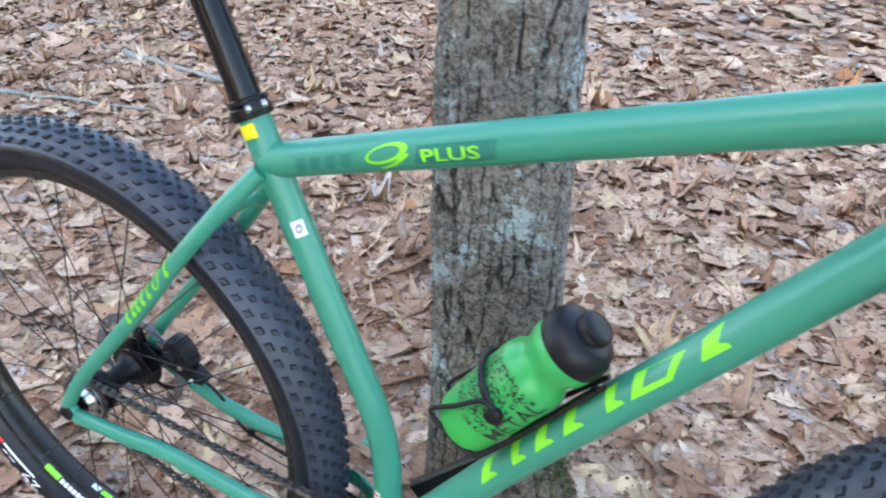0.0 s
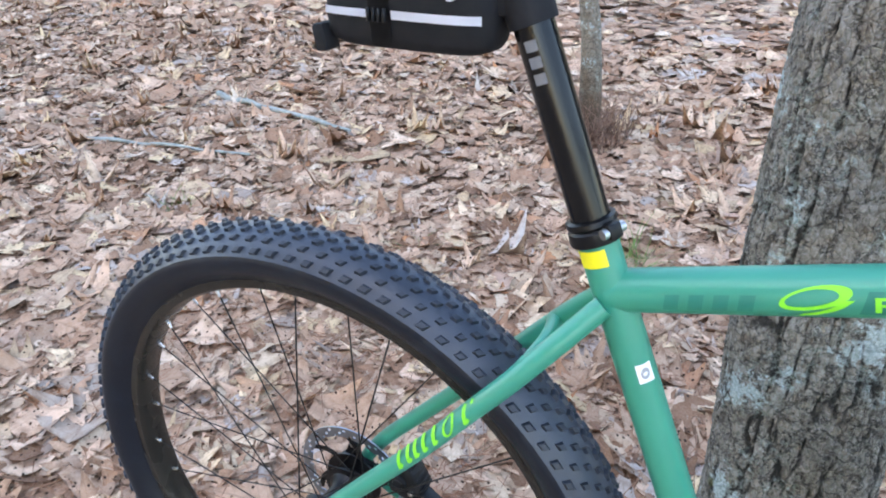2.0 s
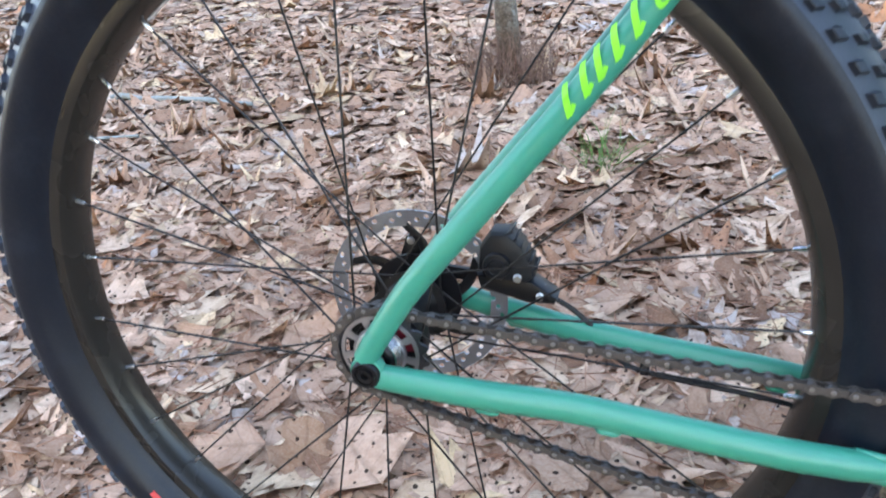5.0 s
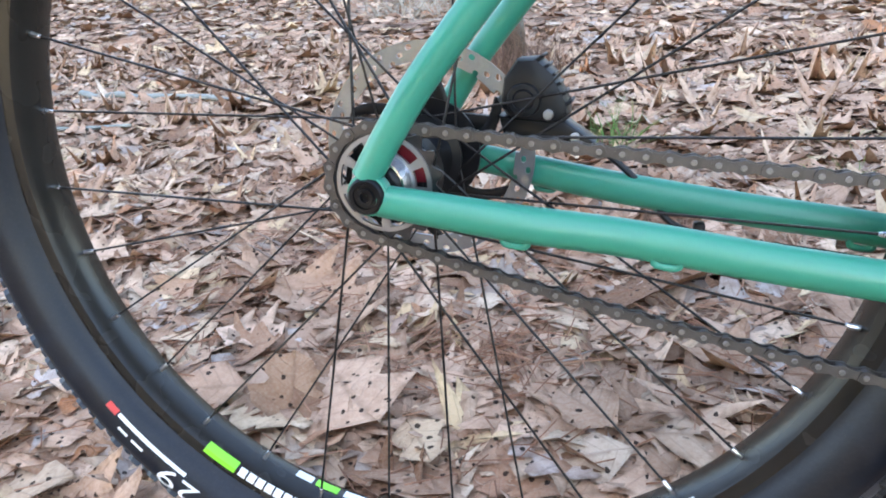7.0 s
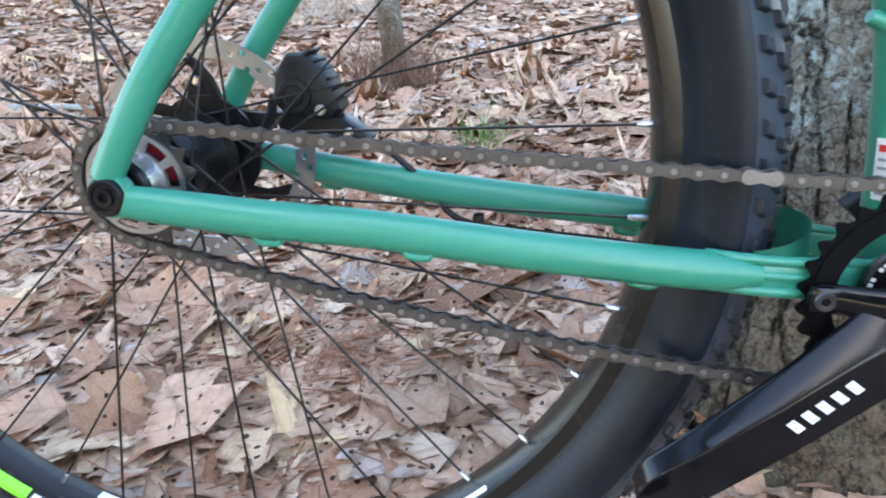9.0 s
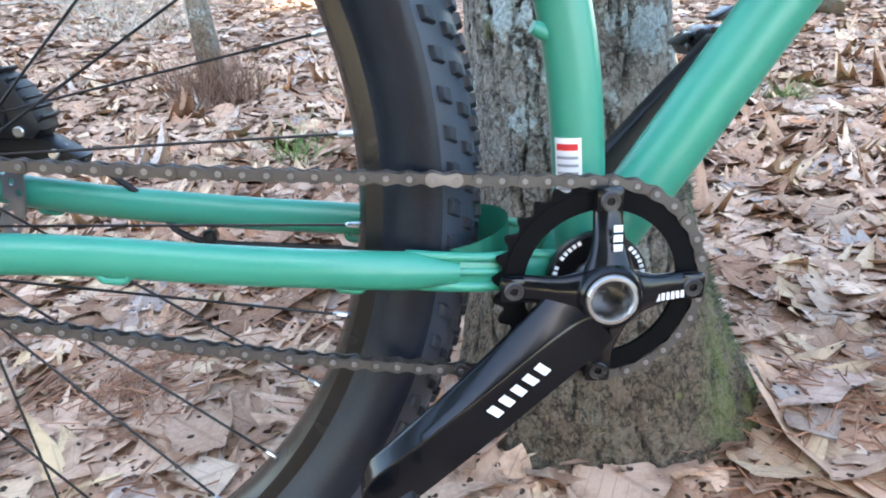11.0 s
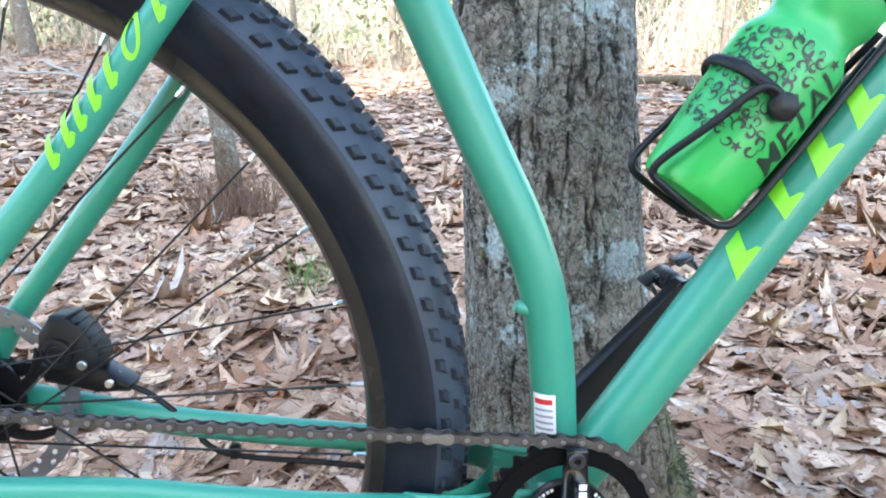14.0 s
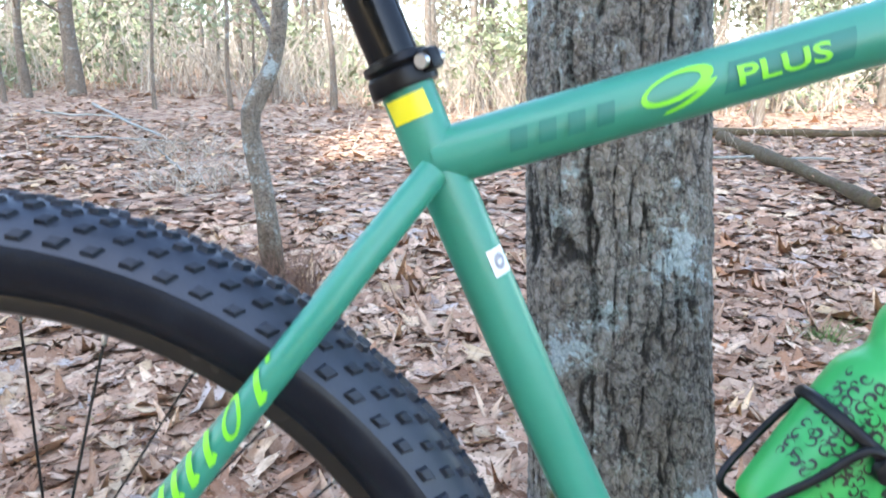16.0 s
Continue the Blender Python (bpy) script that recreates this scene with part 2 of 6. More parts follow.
def bark(name, ridge, furrow, lichen=0.5, moss=0.0, scale=1.0):
    """Plated bark: toned scales, dark cracks by the attribute depth, crusts of lichen, and moss about the foot."""
    n = Nodes(name)
    even = n.coords("Object", (scale,) * 3)
    v = n.coords("Object", (scale, scale, scale * 0.7))
    plates, broad, fine = n.noise(v, 70, 8, 0.72), n.noise(even, 13, 5, 0.62), n.noise(even, 300, 4, 0.7)
    speck = n.noise(even, 130, 4, 0.75)
    warp = n.add("TexNoise", Scale=45.0, Detail=3.0)
    n.link(v, warp.inputs["Vector"])
    bent = n.t.nodes.new("ShaderNodeVectorMath")
    bent.operation = "MULTIPLY_ADD"
    bent.inputs[1].default_value = (0.014, 0.014, 0.014)
    n.link(warp.outputs["Color"], bent.inputs[0])
    n.link(v, bent.inputs[2])
    scales = n.t.nodes.new("ShaderNodeTexVoronoi")
    scales.feature = "DISTANCE_TO_EDGE"
    scales.inputs["Scale"].default_value = 150.0
    n.link(bent.outputs[0], scales.inputs["Vector"])
    chips = n.t.nodes.new("ShaderNodeTexVoronoi")
    chips.inputs["Scale"].default_value = 150.0
    n.link(bent.outputs[0], chips.inputs["Vector"])
    tone = n.add("SeparateColor")
    n.link(chips.outputs["Color"], tone.inputs[0])
    a = n.t.nodes.new("ShaderNodeAttribute")
    a.attribute_name = "depth"
    brown = (ridge[0] * 0.82, ridge[1] * 0.70, ridge[2] * 0.60)
    col = n.mix(n.grey(plates, 0.34, 0.66), brown, tuple(c * 1.15 for c in ridge))
    col = n.mix(1.0, col, n.mix(tone.outputs[0], (0.80, 0.79, 0.78), (1.20, 1.20, 1.20)), "MULTIPLY")
    col = n.mix(n.mix(1.0, n.grey(scales.outputs["Distance"], 0.02, 0.10, 0.45, 0), n.grey(plates, 0.54, 0.40), "MULTIPLY"), col, furrow)
    seams = n.noise(n.coords("Object", (scale, scale, scale * 0.5)), 85, 6, 0.6)
    col = n.mix(n.ramp(seams, [(0.43, (0, 0, 0)), (0.485, (0.75,) * 3), (0.515, (0.75,) * 3), (0.57, (0, 0, 0))]), col, n.mix(0.35, col, furrow))
    seams = n.ramp(n.noise(n.coords("Object", (scale, scale, scale * 0.9)), 48, 5, 0.6), [(0.46, (0, 0, 0)), (0.495, (0.8,) * 3), (0.505, (0.8,) * 3), (0.54, (0, 0, 0))])
    col = n.mix(seams, col, furrow)
    col = n.mix(n.grey(fine, 0.50, 0.74, 0, 0.55), col, tuple(min(1, c * 1.9) for c in ridge))
    col = n.mix(n.grey(fine, 0.45, 0.30, 0, 0.35), col, furrow)
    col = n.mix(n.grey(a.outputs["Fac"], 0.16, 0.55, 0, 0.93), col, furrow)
    place = n.add("SeparateXYZ")
    n.link(n.coords("Object"), place.inputs[0])
    if lichen:
        ragged = n.t.nodes.new("ShaderNodeMath")
        ragged.operation = "MULTIPLY_ADD"
        ragged.inputs[1].default_value = 0.36
        n.link(speck, ragged.inputs[0])
        n.link(broad, ragged.inputs[2])
        crust = n.mix(1.0, n.grey(ragged.outputs[0], 0.775, 0.815, 0, lichen), n.grey(a.outputs["Fac"], 0.25, 0.55, 1, 0.1), "MULTIPLY")
        dust = n.mix(1.0, n.grey(ragged.outputs[0], 0.69, 0.79, 0, 0.45 * lichen), n.grey(speck, 0.45, 0.55), "MULTIPLY")
        if moss:
            crust = n.mix(1.0, crust, n.grey(place.outputs[2], 0.20, 0.30, 0.10, 1), "MULTIPLY")
        col = n.mix(dust, col, (0.33, 0.37, 0.34))
        col = n.mix(crust, col, n.mix(n.grey(fine, 0.35, 0.65), (0.22, 0.275, 0.275), (0.43, 0.49, 0.49)))
    if moss:
        col = n.mix(n.grey(place.outputs[2], 0.40, 0.14, 0, 0.95), col, n.mix(1.0, col, (0.50, 0.40, 0.32), "MULTIPLY"))
        low = n.mix(1.0, n.grey(place.outputs[2], 0.46, 0.27, 0, 1), n.grey(place.outputs[0], 0.095, 0.165, 0.04, 1), "MULTIPLY")
        patch = n.noise(n.coords("Object"), 26, 5, 0.7)
        green = n.mix(fine, (0.045, 0.062, 0.014), (0.14, 0.16, 0.045))
        col = n.mix(n.mix(1.0, low, n.grey(patch, 0.43, 0.58, 0, moss), "MULTIPLY"), col, green)
        tufts = n.noise(even, 17, 4, 0.6)
        col = n.mix(n.grey(tufts, 0.66, 0.71, 0, 0.45 * moss), col, green)
    n.bump(n.mix(0.5, n.mix(0.5, plates, fine), n.grey(scales.outputs["Distance"], 0.0, 0.2)), 0.8, 0.003)
    return n.set(color=col, rough=0.88, spec=0.22)


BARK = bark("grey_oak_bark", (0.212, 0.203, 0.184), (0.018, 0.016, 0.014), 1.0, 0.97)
BARK_FAR = bark("pale_grey_bark", (0.20, 0.175, 0.145), (0.07, 0.055, 0.045), 0.5, 0.0, 0.6)
BARK_LICHEN = bark("lichened_bark", (0.20, 0.18, 0.15), (0.06, 0.05, 0.04), 1.0, 0.25, 0.8)


# ---- building helpers ----
BASE = {}


def thing(name, base, label, category, group="", frame_of=BIKE):
    """An Empty at the base of a thing; base is given in the frame frame_of."""
    ob = tagged(new(name), label, category, group)
    ob.matrix_basis = frame_of @ Matrix.Translation(base)
    ob.empty_display_size = 0.05
    BASE[ob] = Vector(base)
    return ob


def mesh_of(name, bm, material, smooth=True):
    me = bpy.data.meshes.new(name)
    bm.normal_update()
    bm.to_mesh(me)
    bm.free()
    me.materials.append(material)
    if smooth:
        me.polygons.foreach_set("use_smooth", [True] * len(me.polygons))
        me.set_sharp_from_angle(angle=radians(38))
    return me


def part(name, bm, material, parent, label="", smooth=True):
    me = bm if isinstance(bm, bpy.types.Mesh) else mesh_of(name, bm, material, smooth)
    ob = new(name, me)
    ob.parent = parent
    if parent in BASE:
        ob.matrix_basis = Matrix.Translation(-BASE[parent])
    if label:
        tagged(ob, label)
    return ob


def smooth_path(pts, steps=6):
    """Catmull-Rom through the points."""
    p = [Vector(q) for q in pts]
    p = [2 * p[0] - p[1], *p, 2 * p[-1] - p[-2]]
    out = []
    for a, b, c, d in zip(p, p[1:], p[2:], p[3:]):
        for k in range(steps):
            t = k / steps
            out.append(0.5 * (2 * b + (c - a) * t + (2 * a - 5 * b + 4 * c - d) * t * t + (3 * b - a - 3 * c + d) * t ** 3))
    return [*out, p[-2]]


def tube(bm, pts, radius, segs=20, caps=True, flat=1.0, up=(0, 1, 0)):
    """A tube along points; radius is a number or one for each point; flat squeezes it along up's side."""
    pts = [Vector(p) for p in pts]
    rs = radius if isinstance(radius, (list, tuple)) else [radius] * len(pts)
    rings, side = [], Vector(up)
    for i, p in enumerate(pts):
        d = (pts[min(i + 1, len(pts) - 1)] - pts[max(i - 1, 0)]).normalized()
        side = (side - d * side.dot(d)).normalized()
        over = d.cross(side)
        rings.append([bm.verts.new(p + rs[i] * (flat * math.cos(2 * math.pi * k / segs) * side + math.sin(2 * math.pi * k / segs) * over)) for k in range(segs)])
    for a, b in zip(rings, rings[1:]):
        for k in range(segs):
            bm.faces.new((a[k], a[(k + 1) % segs], b[(k + 1) % segs], b[k]))
    if caps:
        bm.faces.new(rings[0][::-1])
        bm.faces.new(rings[-1])
    return bm


def tube_bm(pts, radius, **more):
    return tube(bmesh.new(), pts, radius, **more)


def grade(a, b, n):
    """n numbers evenly from a to b."""
    return [a + (b - a) * i / (n - 1) for i in range(n)]


def lathe(bm, profile, centre, segs=48, closed=False, axis="y", start=0.0, sweep=360.0):
    """Turns (radius, along) pairs about an axis through centre."""
    c = Vector(centre)
    full = sweep >= 359.9
    rings = []
    for k in range(segs if full else segs + 1):
        a = radians(start + sweep * k / segs)
        if axis == "y":
            rings.append([bm.verts.new(c + Vector((r * math.cos(a), y, r * math.sin(a)))) for r, y in profile])
        else:
            rings.append([bm.verts.new(c + Vector((r * math.cos(a), r * math.sin(a), y))) for r, y in profile])
    n = len(profile)
    for k in range(segs):
        a, b = rings[k], rings[(k + 1) % len(rings)]
        for j in range(n if closed else n - 1):
            bm.faces.new((a[j], a[(j + 1) % n], b[(j + 1) % n], b[j]))
    return bm


def disc(bm, r, y0, y1, centre, segs=32, bevel=0.0008):
    """A solid round with softened rims."""
    lathe(bm, [(0.0001, y0), (r - bevel, y0), (r, y0 + bevel), (r, y1 - bevel), (r - bevel, y1), (0.0001, y1)], centre, segs)
    return bm


def box(bm, size, m, bevel=0.0, segs=2):
    made = bmesh.ops.create_cube(bm, size=1.0, matrix=m @ Matrix.Diagonal((*size, 1)))
    if bevel:
        edges = list({e for v in made["verts"] for e in v.link_edges})
        bmesh.ops.bevel(bm, geom=edges, offset=bevel, segments=segs, affect="EDGES", profile=0.5)
    return bm


def prism(bm, outline, y0, y1, bevel=0.0):
    """A plate: an outline in the bicycle's plane, from y0 to y1."""
    a = [bm.verts.new((x, y0, z)) for x, z in outline]
    b = [bm.verts.new((x, y1, z)) for x, z in outline]
    faces = [bm.faces.new(a), bm.faces.new(b[::-1])]
    n = len(a)
    for k in range(n):
        faces.append(bm.faces.new((a[k], b[k], b[(k + 1) % n], a[(k + 1) % n])))
    if bevel:
        edges = list({e for f in faces[:2] for e in f.edges})
        bmesh.ops.bevel(bm, geom=edges, offset=bevel, segments=2, affect="EDGES", profile=0.5)
    bmesh.ops.recalc_face_normals(bm, faces=bm.faces)
    return bm


def ring_plate(bm, outer, inner, y0, y1, centre, segs=64):
    return lathe(bm, [(outer, y0), (outer, y1), (inner, y1), (inner, y0)], centre, segs, closed=True)


class Skin:
    """The camera-side surface of a straight tube, to lay stickers and print on: s along it, h up round it."""

    def __init__(self, p0, p1, r, lift=0.0007):
        self.p0, self.d = Vector(p0), (Vector(p1) - Vector(p0)).normalized()
        self.r, self.lift = r, lift
        self.bend = None
        self.n = Vector((0, -1, 0))
        self.n = (self.n - self.d * self.n.dot(self.d)).normalized()
        self.w = self.d.cross(self.n) * -1
        if self.w.z < 0:
            self.w = -self.w

    def at(self, s, h):
        a = h / self.r
        off = self.w * self.bend(s) if self.bend else Vector((0, 0, 0))
        return self.p0 + off + self.d * s + (self.r + self.lift) * (math.cos(a) * self.n + math.sin(a) * self.w)

    def quad(self, bm, corners, nu=6, nv=6):
        (a, b, c, d) = [Vector(p) for p in corners]
        grid = [[bm.verts.new(self.at(*((a.lerp(b, i / nu)).lerp(d.lerp(c, i / nu), j / nv)))) for i in range(nu + 1)] for j in range(nv + 1)]
        for j in range(nv):
            for i in range(nu):
                bm.faces.new((grid[j][i], grid[j][i + 1], grid[j + 1][i + 1], grid[j + 1][i]))
        return bm

    def loop(self, bm, centre, a, b, slant, w0, w1, segs=48, start=0, stop=360):
        """An oval band, thicker on one side, sheared by slant."""
        rows = []
        for k in range(segs + 1):
            t = radians(start + (stop - start) * k / segs)
            w = w0 + (w1 - w0) * (0.5 + 0.5 * math.cos(t))
            rows.append([])
            for e in (0, 1):
                x, y = (a - e * w) * math.cos(t), (b - e * w * 0.6) * math.sin(t)
                rows[-1].append(bm.verts.new(self.at(centre[0] + x + slant * y, centre[1] + y)))
        for p, q in zip(rows, rows[1:]):
            bm.faces.new((p[0], p[1], q[1], q[0]))
        return bm

    def text(self, words, size, s, h, stretch=1.0, slant=0.0, bold=0.0):
        cu = bpy.data.curves.new("words", "FONT")
        cu.body, cu.size, cu.shear, cu.resolution_u, cu.offset = words, size, slant, 3, bold
        ob = new("words", cu)
        me = bpy.data.meshes.new_from_object(ob.evaluated_get(bpy.context.evaluated_depsgraph_get()))
        bpy.data.objects.remove(ob)
        bm = bmesh.new()
        bm.from_mesh(me)
        bpy.data.meshes.remove(me)
        bmesh.ops.triangulate(bm, faces=bm.faces)
        bmesh.ops.subdivide_edges(bm, edges=[e for e in bm.edges if e.calc_length() > size * 0.2], cuts=2)
        for v in bm.verts:
            v.co = self.at(s + v.co.x * stretch, h + v.co.y)
        return bm


# ---- ground ----
def ground_z(x, y):
    """The forest floor: the bicycle stands in a shallow rut, and the floor rises a little behind it."""
    t = np.clip((np.asarray(y, float) + 0.08) / 0.27, 0, 1)
    far = np.clip((np.asarray(y, float) - 3) / 20, 0, 1)
    x = np.asarray(x, float)
    lumps = 0.010 * np.sin(x * 3.1 + 1.3 * np.sin(y * 2.3)) * np.cos(y * 2.7 + 0.6 * np.sin(x * 1.9)) + 0.05 * far * np.sin(x * 0.45 + 2) * np.cos(y * 0.38)
    west = np.clip(0.1 - 2.0 * x / (np.abs(np.asarray(y, float)) + 1), 0, 1) * np.clip((np.asarray(y, float) - 3.5) / 11, 0, 1.7) ** 1.5
    return 0.050 * t * t * (3 - 2 * t) + 0.35 * far * far + 0.75 * west + lumps * np.clip(t + 0.15, 0, 1)


def grid_axis(lo, hi, near, step, grow=1.22):
    out = list(np.arange(near[0], near[1] + 1e-6, step))
    d = step
    while out[-1] < hi:
        d *= grow
        out.append(out[-1] + d)
    d = step
    while out[0] > lo:
        d *= grow
        out.insert(0, out[0] - d)
    return np.array(out)


def build_ground():
    xs, ys = grid_axis(-300, 300, (-3, 3), 0.06), grid_axis(-300, 400, (-1.0, 4.0), 0.06)
    X, Y = np.meshgrid(xs, ys)
    V = np.stack([X, Y, ground_z(X, Y)], -1).reshape(-1, 3)
    nx, ny = len(xs), len(ys)
    i = (np.arange(ny - 1)[:, None] * nx + np.arange(nx - 1)).ravel()
    F = np.stack([i, i + 1, i + nx + 1, i + nx], -1)
    me = bpy.data.meshes.new("ground")
    me.from_pydata(V.tolist(), [], F.tolist())
    me.materials.append(SOIL)
    me.polygons.foreach_set("use_smooth", [True] * len(me.polygons))
    return tagged(new("ground", me), "forest floor deep in dry fallen oak leaves", "ground", kind="structure")


ground = build_ground()


# ---- the bicycle ----
BB = Vector((0.0055, 0, -0.005))
AX = Vector((-0.4358, 0, 0.0703))
FAX = Vector((0.703, 0, 0.069))
bike = thing("bicycle", (0, 0, -0.313), "green steel singlespeed mountain bicycle leaning against a tree", "bicycle")

# tubes
SEAT = [(0.005, 0, -0.002), (0.0035, 0, 0.048), (0.002, 0, 0.085), (-0.001, 0, 0.122), (-0.008, 0, 0.162), (-0.0215, 0, 0.203), (-0.039, 0, 0.242), (-0.0572, 0, 0.283), (-0.0915, 0, 0.364), (-0.1275, 0, 0.450), (-0.151, 0, 0.508)]
TOP0, TOP1 = Vector((-0.134, 0, 0.4615)), Vector((0.420, 0, 0.6135))
D0, DD, DW = Vector((-0.003, 0, 0.0)), Vector((0.622, 0, 0.783)).normalized(), Vector((-0.783, 0, 0.622)).normalized()
seat_tube = part("seat_tube", tube_bm(smooth_path(SEAT), 0.0164, segs=32), PAINT, bike)
top_tube = part("top_tube", tube_bm(smooth_path([TOP0, TOP0.lerp(TOP1, 0.5), TOP1]), grade(0.0178, 0.0200, 13), segs=32), PAINT, bike)
BENDS = ((0.0, -0.0108), (0.06, -0.0090), (0.12, -0.0068), (0.18, -0.0043), (0.24, -0.0020), (0.30, -0.0004), (0.36, 0.0), (0.70, 0.0))


def down_bend(s):
    """The down tube sweeps forward a little towards the bottom bracket."""
    for (a, p), (b, q) in zip(BENDS, BENDS[1:]):
        if s <= b:
            return p + (q - p) * (s - a) / (b - a)
    return 0.0


down_pts = smooth_path([D0 + DD * s + DW * down_bend(s) for s in (0.008, 0.06, 0.12, 0.18, 0.24, 0.30, 0.36, 0.50, 0.655)], 4)
down_tube = part("down_tube", tube_bm(down_pts, grade(0.0196, 0.0203, len(down_pts)), segs=32), PAINT, bike)
HEAD0, HEAD1 = Vector((0.440, 0, 0.508)), Vector((0.404, 0, 0.630))
head_tube = part("head_tube", tube_bm([HEAD0, HEAD0.lerp(HEAD1, 0.1), HEAD0.lerp(HEAD1, 0.9), HEAD1], [0.0255, 0.0240, 0.0235, 0.0245], segs=32), PAINT, bike)
part("bottom_bracket_shell", lathe(bmesh.new(), [(0.0165, -0.0365), (0.0205, -0.0365), (0.0212, -0.035), (0.0212, 0.035), (0.0205, 0.0365), (0.0165, 0.0365)], BB, 40, closed=True), PAINT, bike)
for side in (-1, 1):
    cs = [(-0.430, 0.0720 * side, 0.066), (-0.405, 0.0700 * side, 0.0620), (-0.350, 0.0625 * side, 0.0520), (-0.290, 0.0535 * side, 0.0430), (-0.210, 0.0520 * side, 0.0310), (-0.155, 0.0515 * side, 0.0240), (-0.115, 0.0480 * side, 0.0185), (-0.078, 0.0440 * side, 0.0135)]
    n = len(smooth_path(cs))
    rs = [(0.0096 + 0.0018 * min(1, i / (n * 0.30))) * (1 - 0.42 * max(0.0, (i / (n - 1) - 0.88) / 0.12) ** 1.3) for i in range(n)]
    chainstay = part("chainstay", tube_bm(smooth_path(cs), rs, segs=24, flat=0.85), PAINT, bike)
    for gx, gz in ((-0.351, 0.0390), (-0.266, 0.0280), (-0.1405, 0.0085)):
        cyl = side * (0.0480 + 0.0710 * (-gx - 0.15) / 0.9)
        bm = tube_bm(smooth_path([(gx - 0.0078, cyl, gz + 0.0070), (gx - 0.0066, cyl, gz + 0.0018), (gx - 0.0034, cyl, gz + 0.0004), (gx + 0.0036, cyl, gz - 0.0006), (gx + 0.0068, cyl, gz + 0.0006), (gx + 0.0078, cyl, gz + 0.0055)], 3), 0.0024, segs=10)
        part("cable_guide", bm, PAINT, chainstay)
    # grooved yoke plates between the chainstay and the bottom bracket
    yoke = bmesh.new()
    for k, (dz, h) in enumerate(((0.0098, 0.0030), (0.0010, 0.0030), (-0.0082, 0.0034))):
        pts = smooth_path([(-0.108, 0.0440 * side, 0.0165 + dz), (-0.085, 0.0455 * side, 0.0140 + dz), (-0.060, 0.0430 * side, 0.0110 + dz), (-0.036, 0.0340 * side, 0.0080 + dz), (-0.012, 0.0300 * side, 0.0040 + dz)], 4)
        part("yoke_ridge", tube_bm(pts, [h] * len(pts), segs=10), PAINT, chainstay)
    wall = smooth_path([(-0.112, 0.0440 * side, 0.0168), (-0.085, 0.0440 * side, 0.0140), (-0.060, 0.0410 * side, 0.0110), (-0.012, 0.0280 * side, 0.0040)], 4)
    tube(yoke, wall, [0.0096] * len(wall), segs=14, flat=0.35)
    part("yoke_plate", yoke, PAINT, chainstay)
    ss = [(-0.4375, 0.0715 * side, 0.080), (-0.420, 0.0705 * side, 0.108), (-0.396, 0.068 * side, 0.142), (-0.346, 0.0635 * side, 0.200), (-0.284, 0.0590 * side, 0.271), (-0.230, 0.0560 * side, 0.339), (-0.198, 0.0510 * side, 0.378), (-0.167, 0.0380 * side, 0.416), (-0.134, 0.0160 * side, 0.455)]
    n = len(smooth_path(ss))
    seatstay = part("seatstay", tube_bm(smooth_path(ss), [0.0090 + 0.0004 * min(1, i / (n * 0.3)) for i in range(n)], segs=22), PAINT, bike)
    drop = bmesh.new()
    prism(drop, [(AX.x + 0.0130 * math.cos(radians(a)), AX.z + 0.0130 * math.sin(radians(a))) for a in range(0, 360, 15)], 0.0672 * side, 0.0776 * side, 0.0020)
    part("dropout", drop, PAINT, seatstay)
br = smooth_path([(-0.190, -0.047, 0.388), (-0.187, -0.030, 0.394), (-0.184, 0, 0.398), (-0.187, 0.030, 0.394), (-0.190, 0.047, 0.388)], 4)
bm = tube_bm(br, [0.0095 - 0.0035 * math.sin(math.pi * i / (len(br) - 1)) for i in range(len(br))], segs=14)
part("seatstay_bridge", bm, PAINT, bike)
# the curved plate of the yoke round the tyre
bm = bmesh.new()
rows = []
for k in range(21):
    a = radians(-100 + 200 * k / 20)
    rows.append([bm.verts.new((-0.076 + 0.034 * math.cos(a) * (1 if abs(a) < 1.57 else 1), 0.043 * math.sin(a), z)) for z in (0.034 - 0.012 * (1 - math.cos(a)) * 0.5, 0.006)])
for p, q in zip(rows, rows[1:]):
    bm.faces.new((p[0], q[0], q[1], p[1]))
bmesh.ops.solidify(bm, geom=bm.faces, thickness=0.003)
part("yoke_web", bm, PAINT, bike)
part("cable_boss", tube_bm([(-0.0110, -0.003, 0.1385), (-0.0235, -0.006, 0.1445), (-0.0262, -0.0066, 0.1458)], [0.0056, 0.0046, 0.0036], segs=16), PAINT, seat_tube)

# print and stickers on the frame
SEAT_SKIN = Skin((-0.0572, 0, 0.283), (-0.151, 0, 0.508), 0.0164)
DOWN_SKIN = Skin(D0, D0 + DD, 0.0199)
DOWN_SKIN.bend = down_bend
TOP_SKIN = Skin(TOP0, TOP1, 0.0184)


def along(skin, x, z):
    q = Vector((x, 0, z)) - skin.p0
    return q.dot(skin.d)


for s, blunt in ((0.2051, 0.0), (0.2500, 0.006), (0.2900, 0.0), (0.3294, 0.0), (0.3790, 0.006)):
    bm = bmesh.new()
    DOWN_SKIN.quad(bm, [(s + blunt, 0.0042), (s + 0.0195, 0.0108), (s + 0.0290, 0.0245), (s + 0.0145, 0.0245)])
    DOWN_SKIN.quad(bm, [(s + blunt, 0.0042), (s + 0.0272, 0.0050), (s + 0.0262, 0.0080), (s + 0.0195, 0.0108)])
    part("logo_shape", bm, LIME, down_tube, "lime green logo shape on the down tube")
bm = bmesh.new()
outer = [(0.4130, 0.0040), (0.4570, 0.0030), (0.4815, 0.0195), (0.4280, 0.0230)]
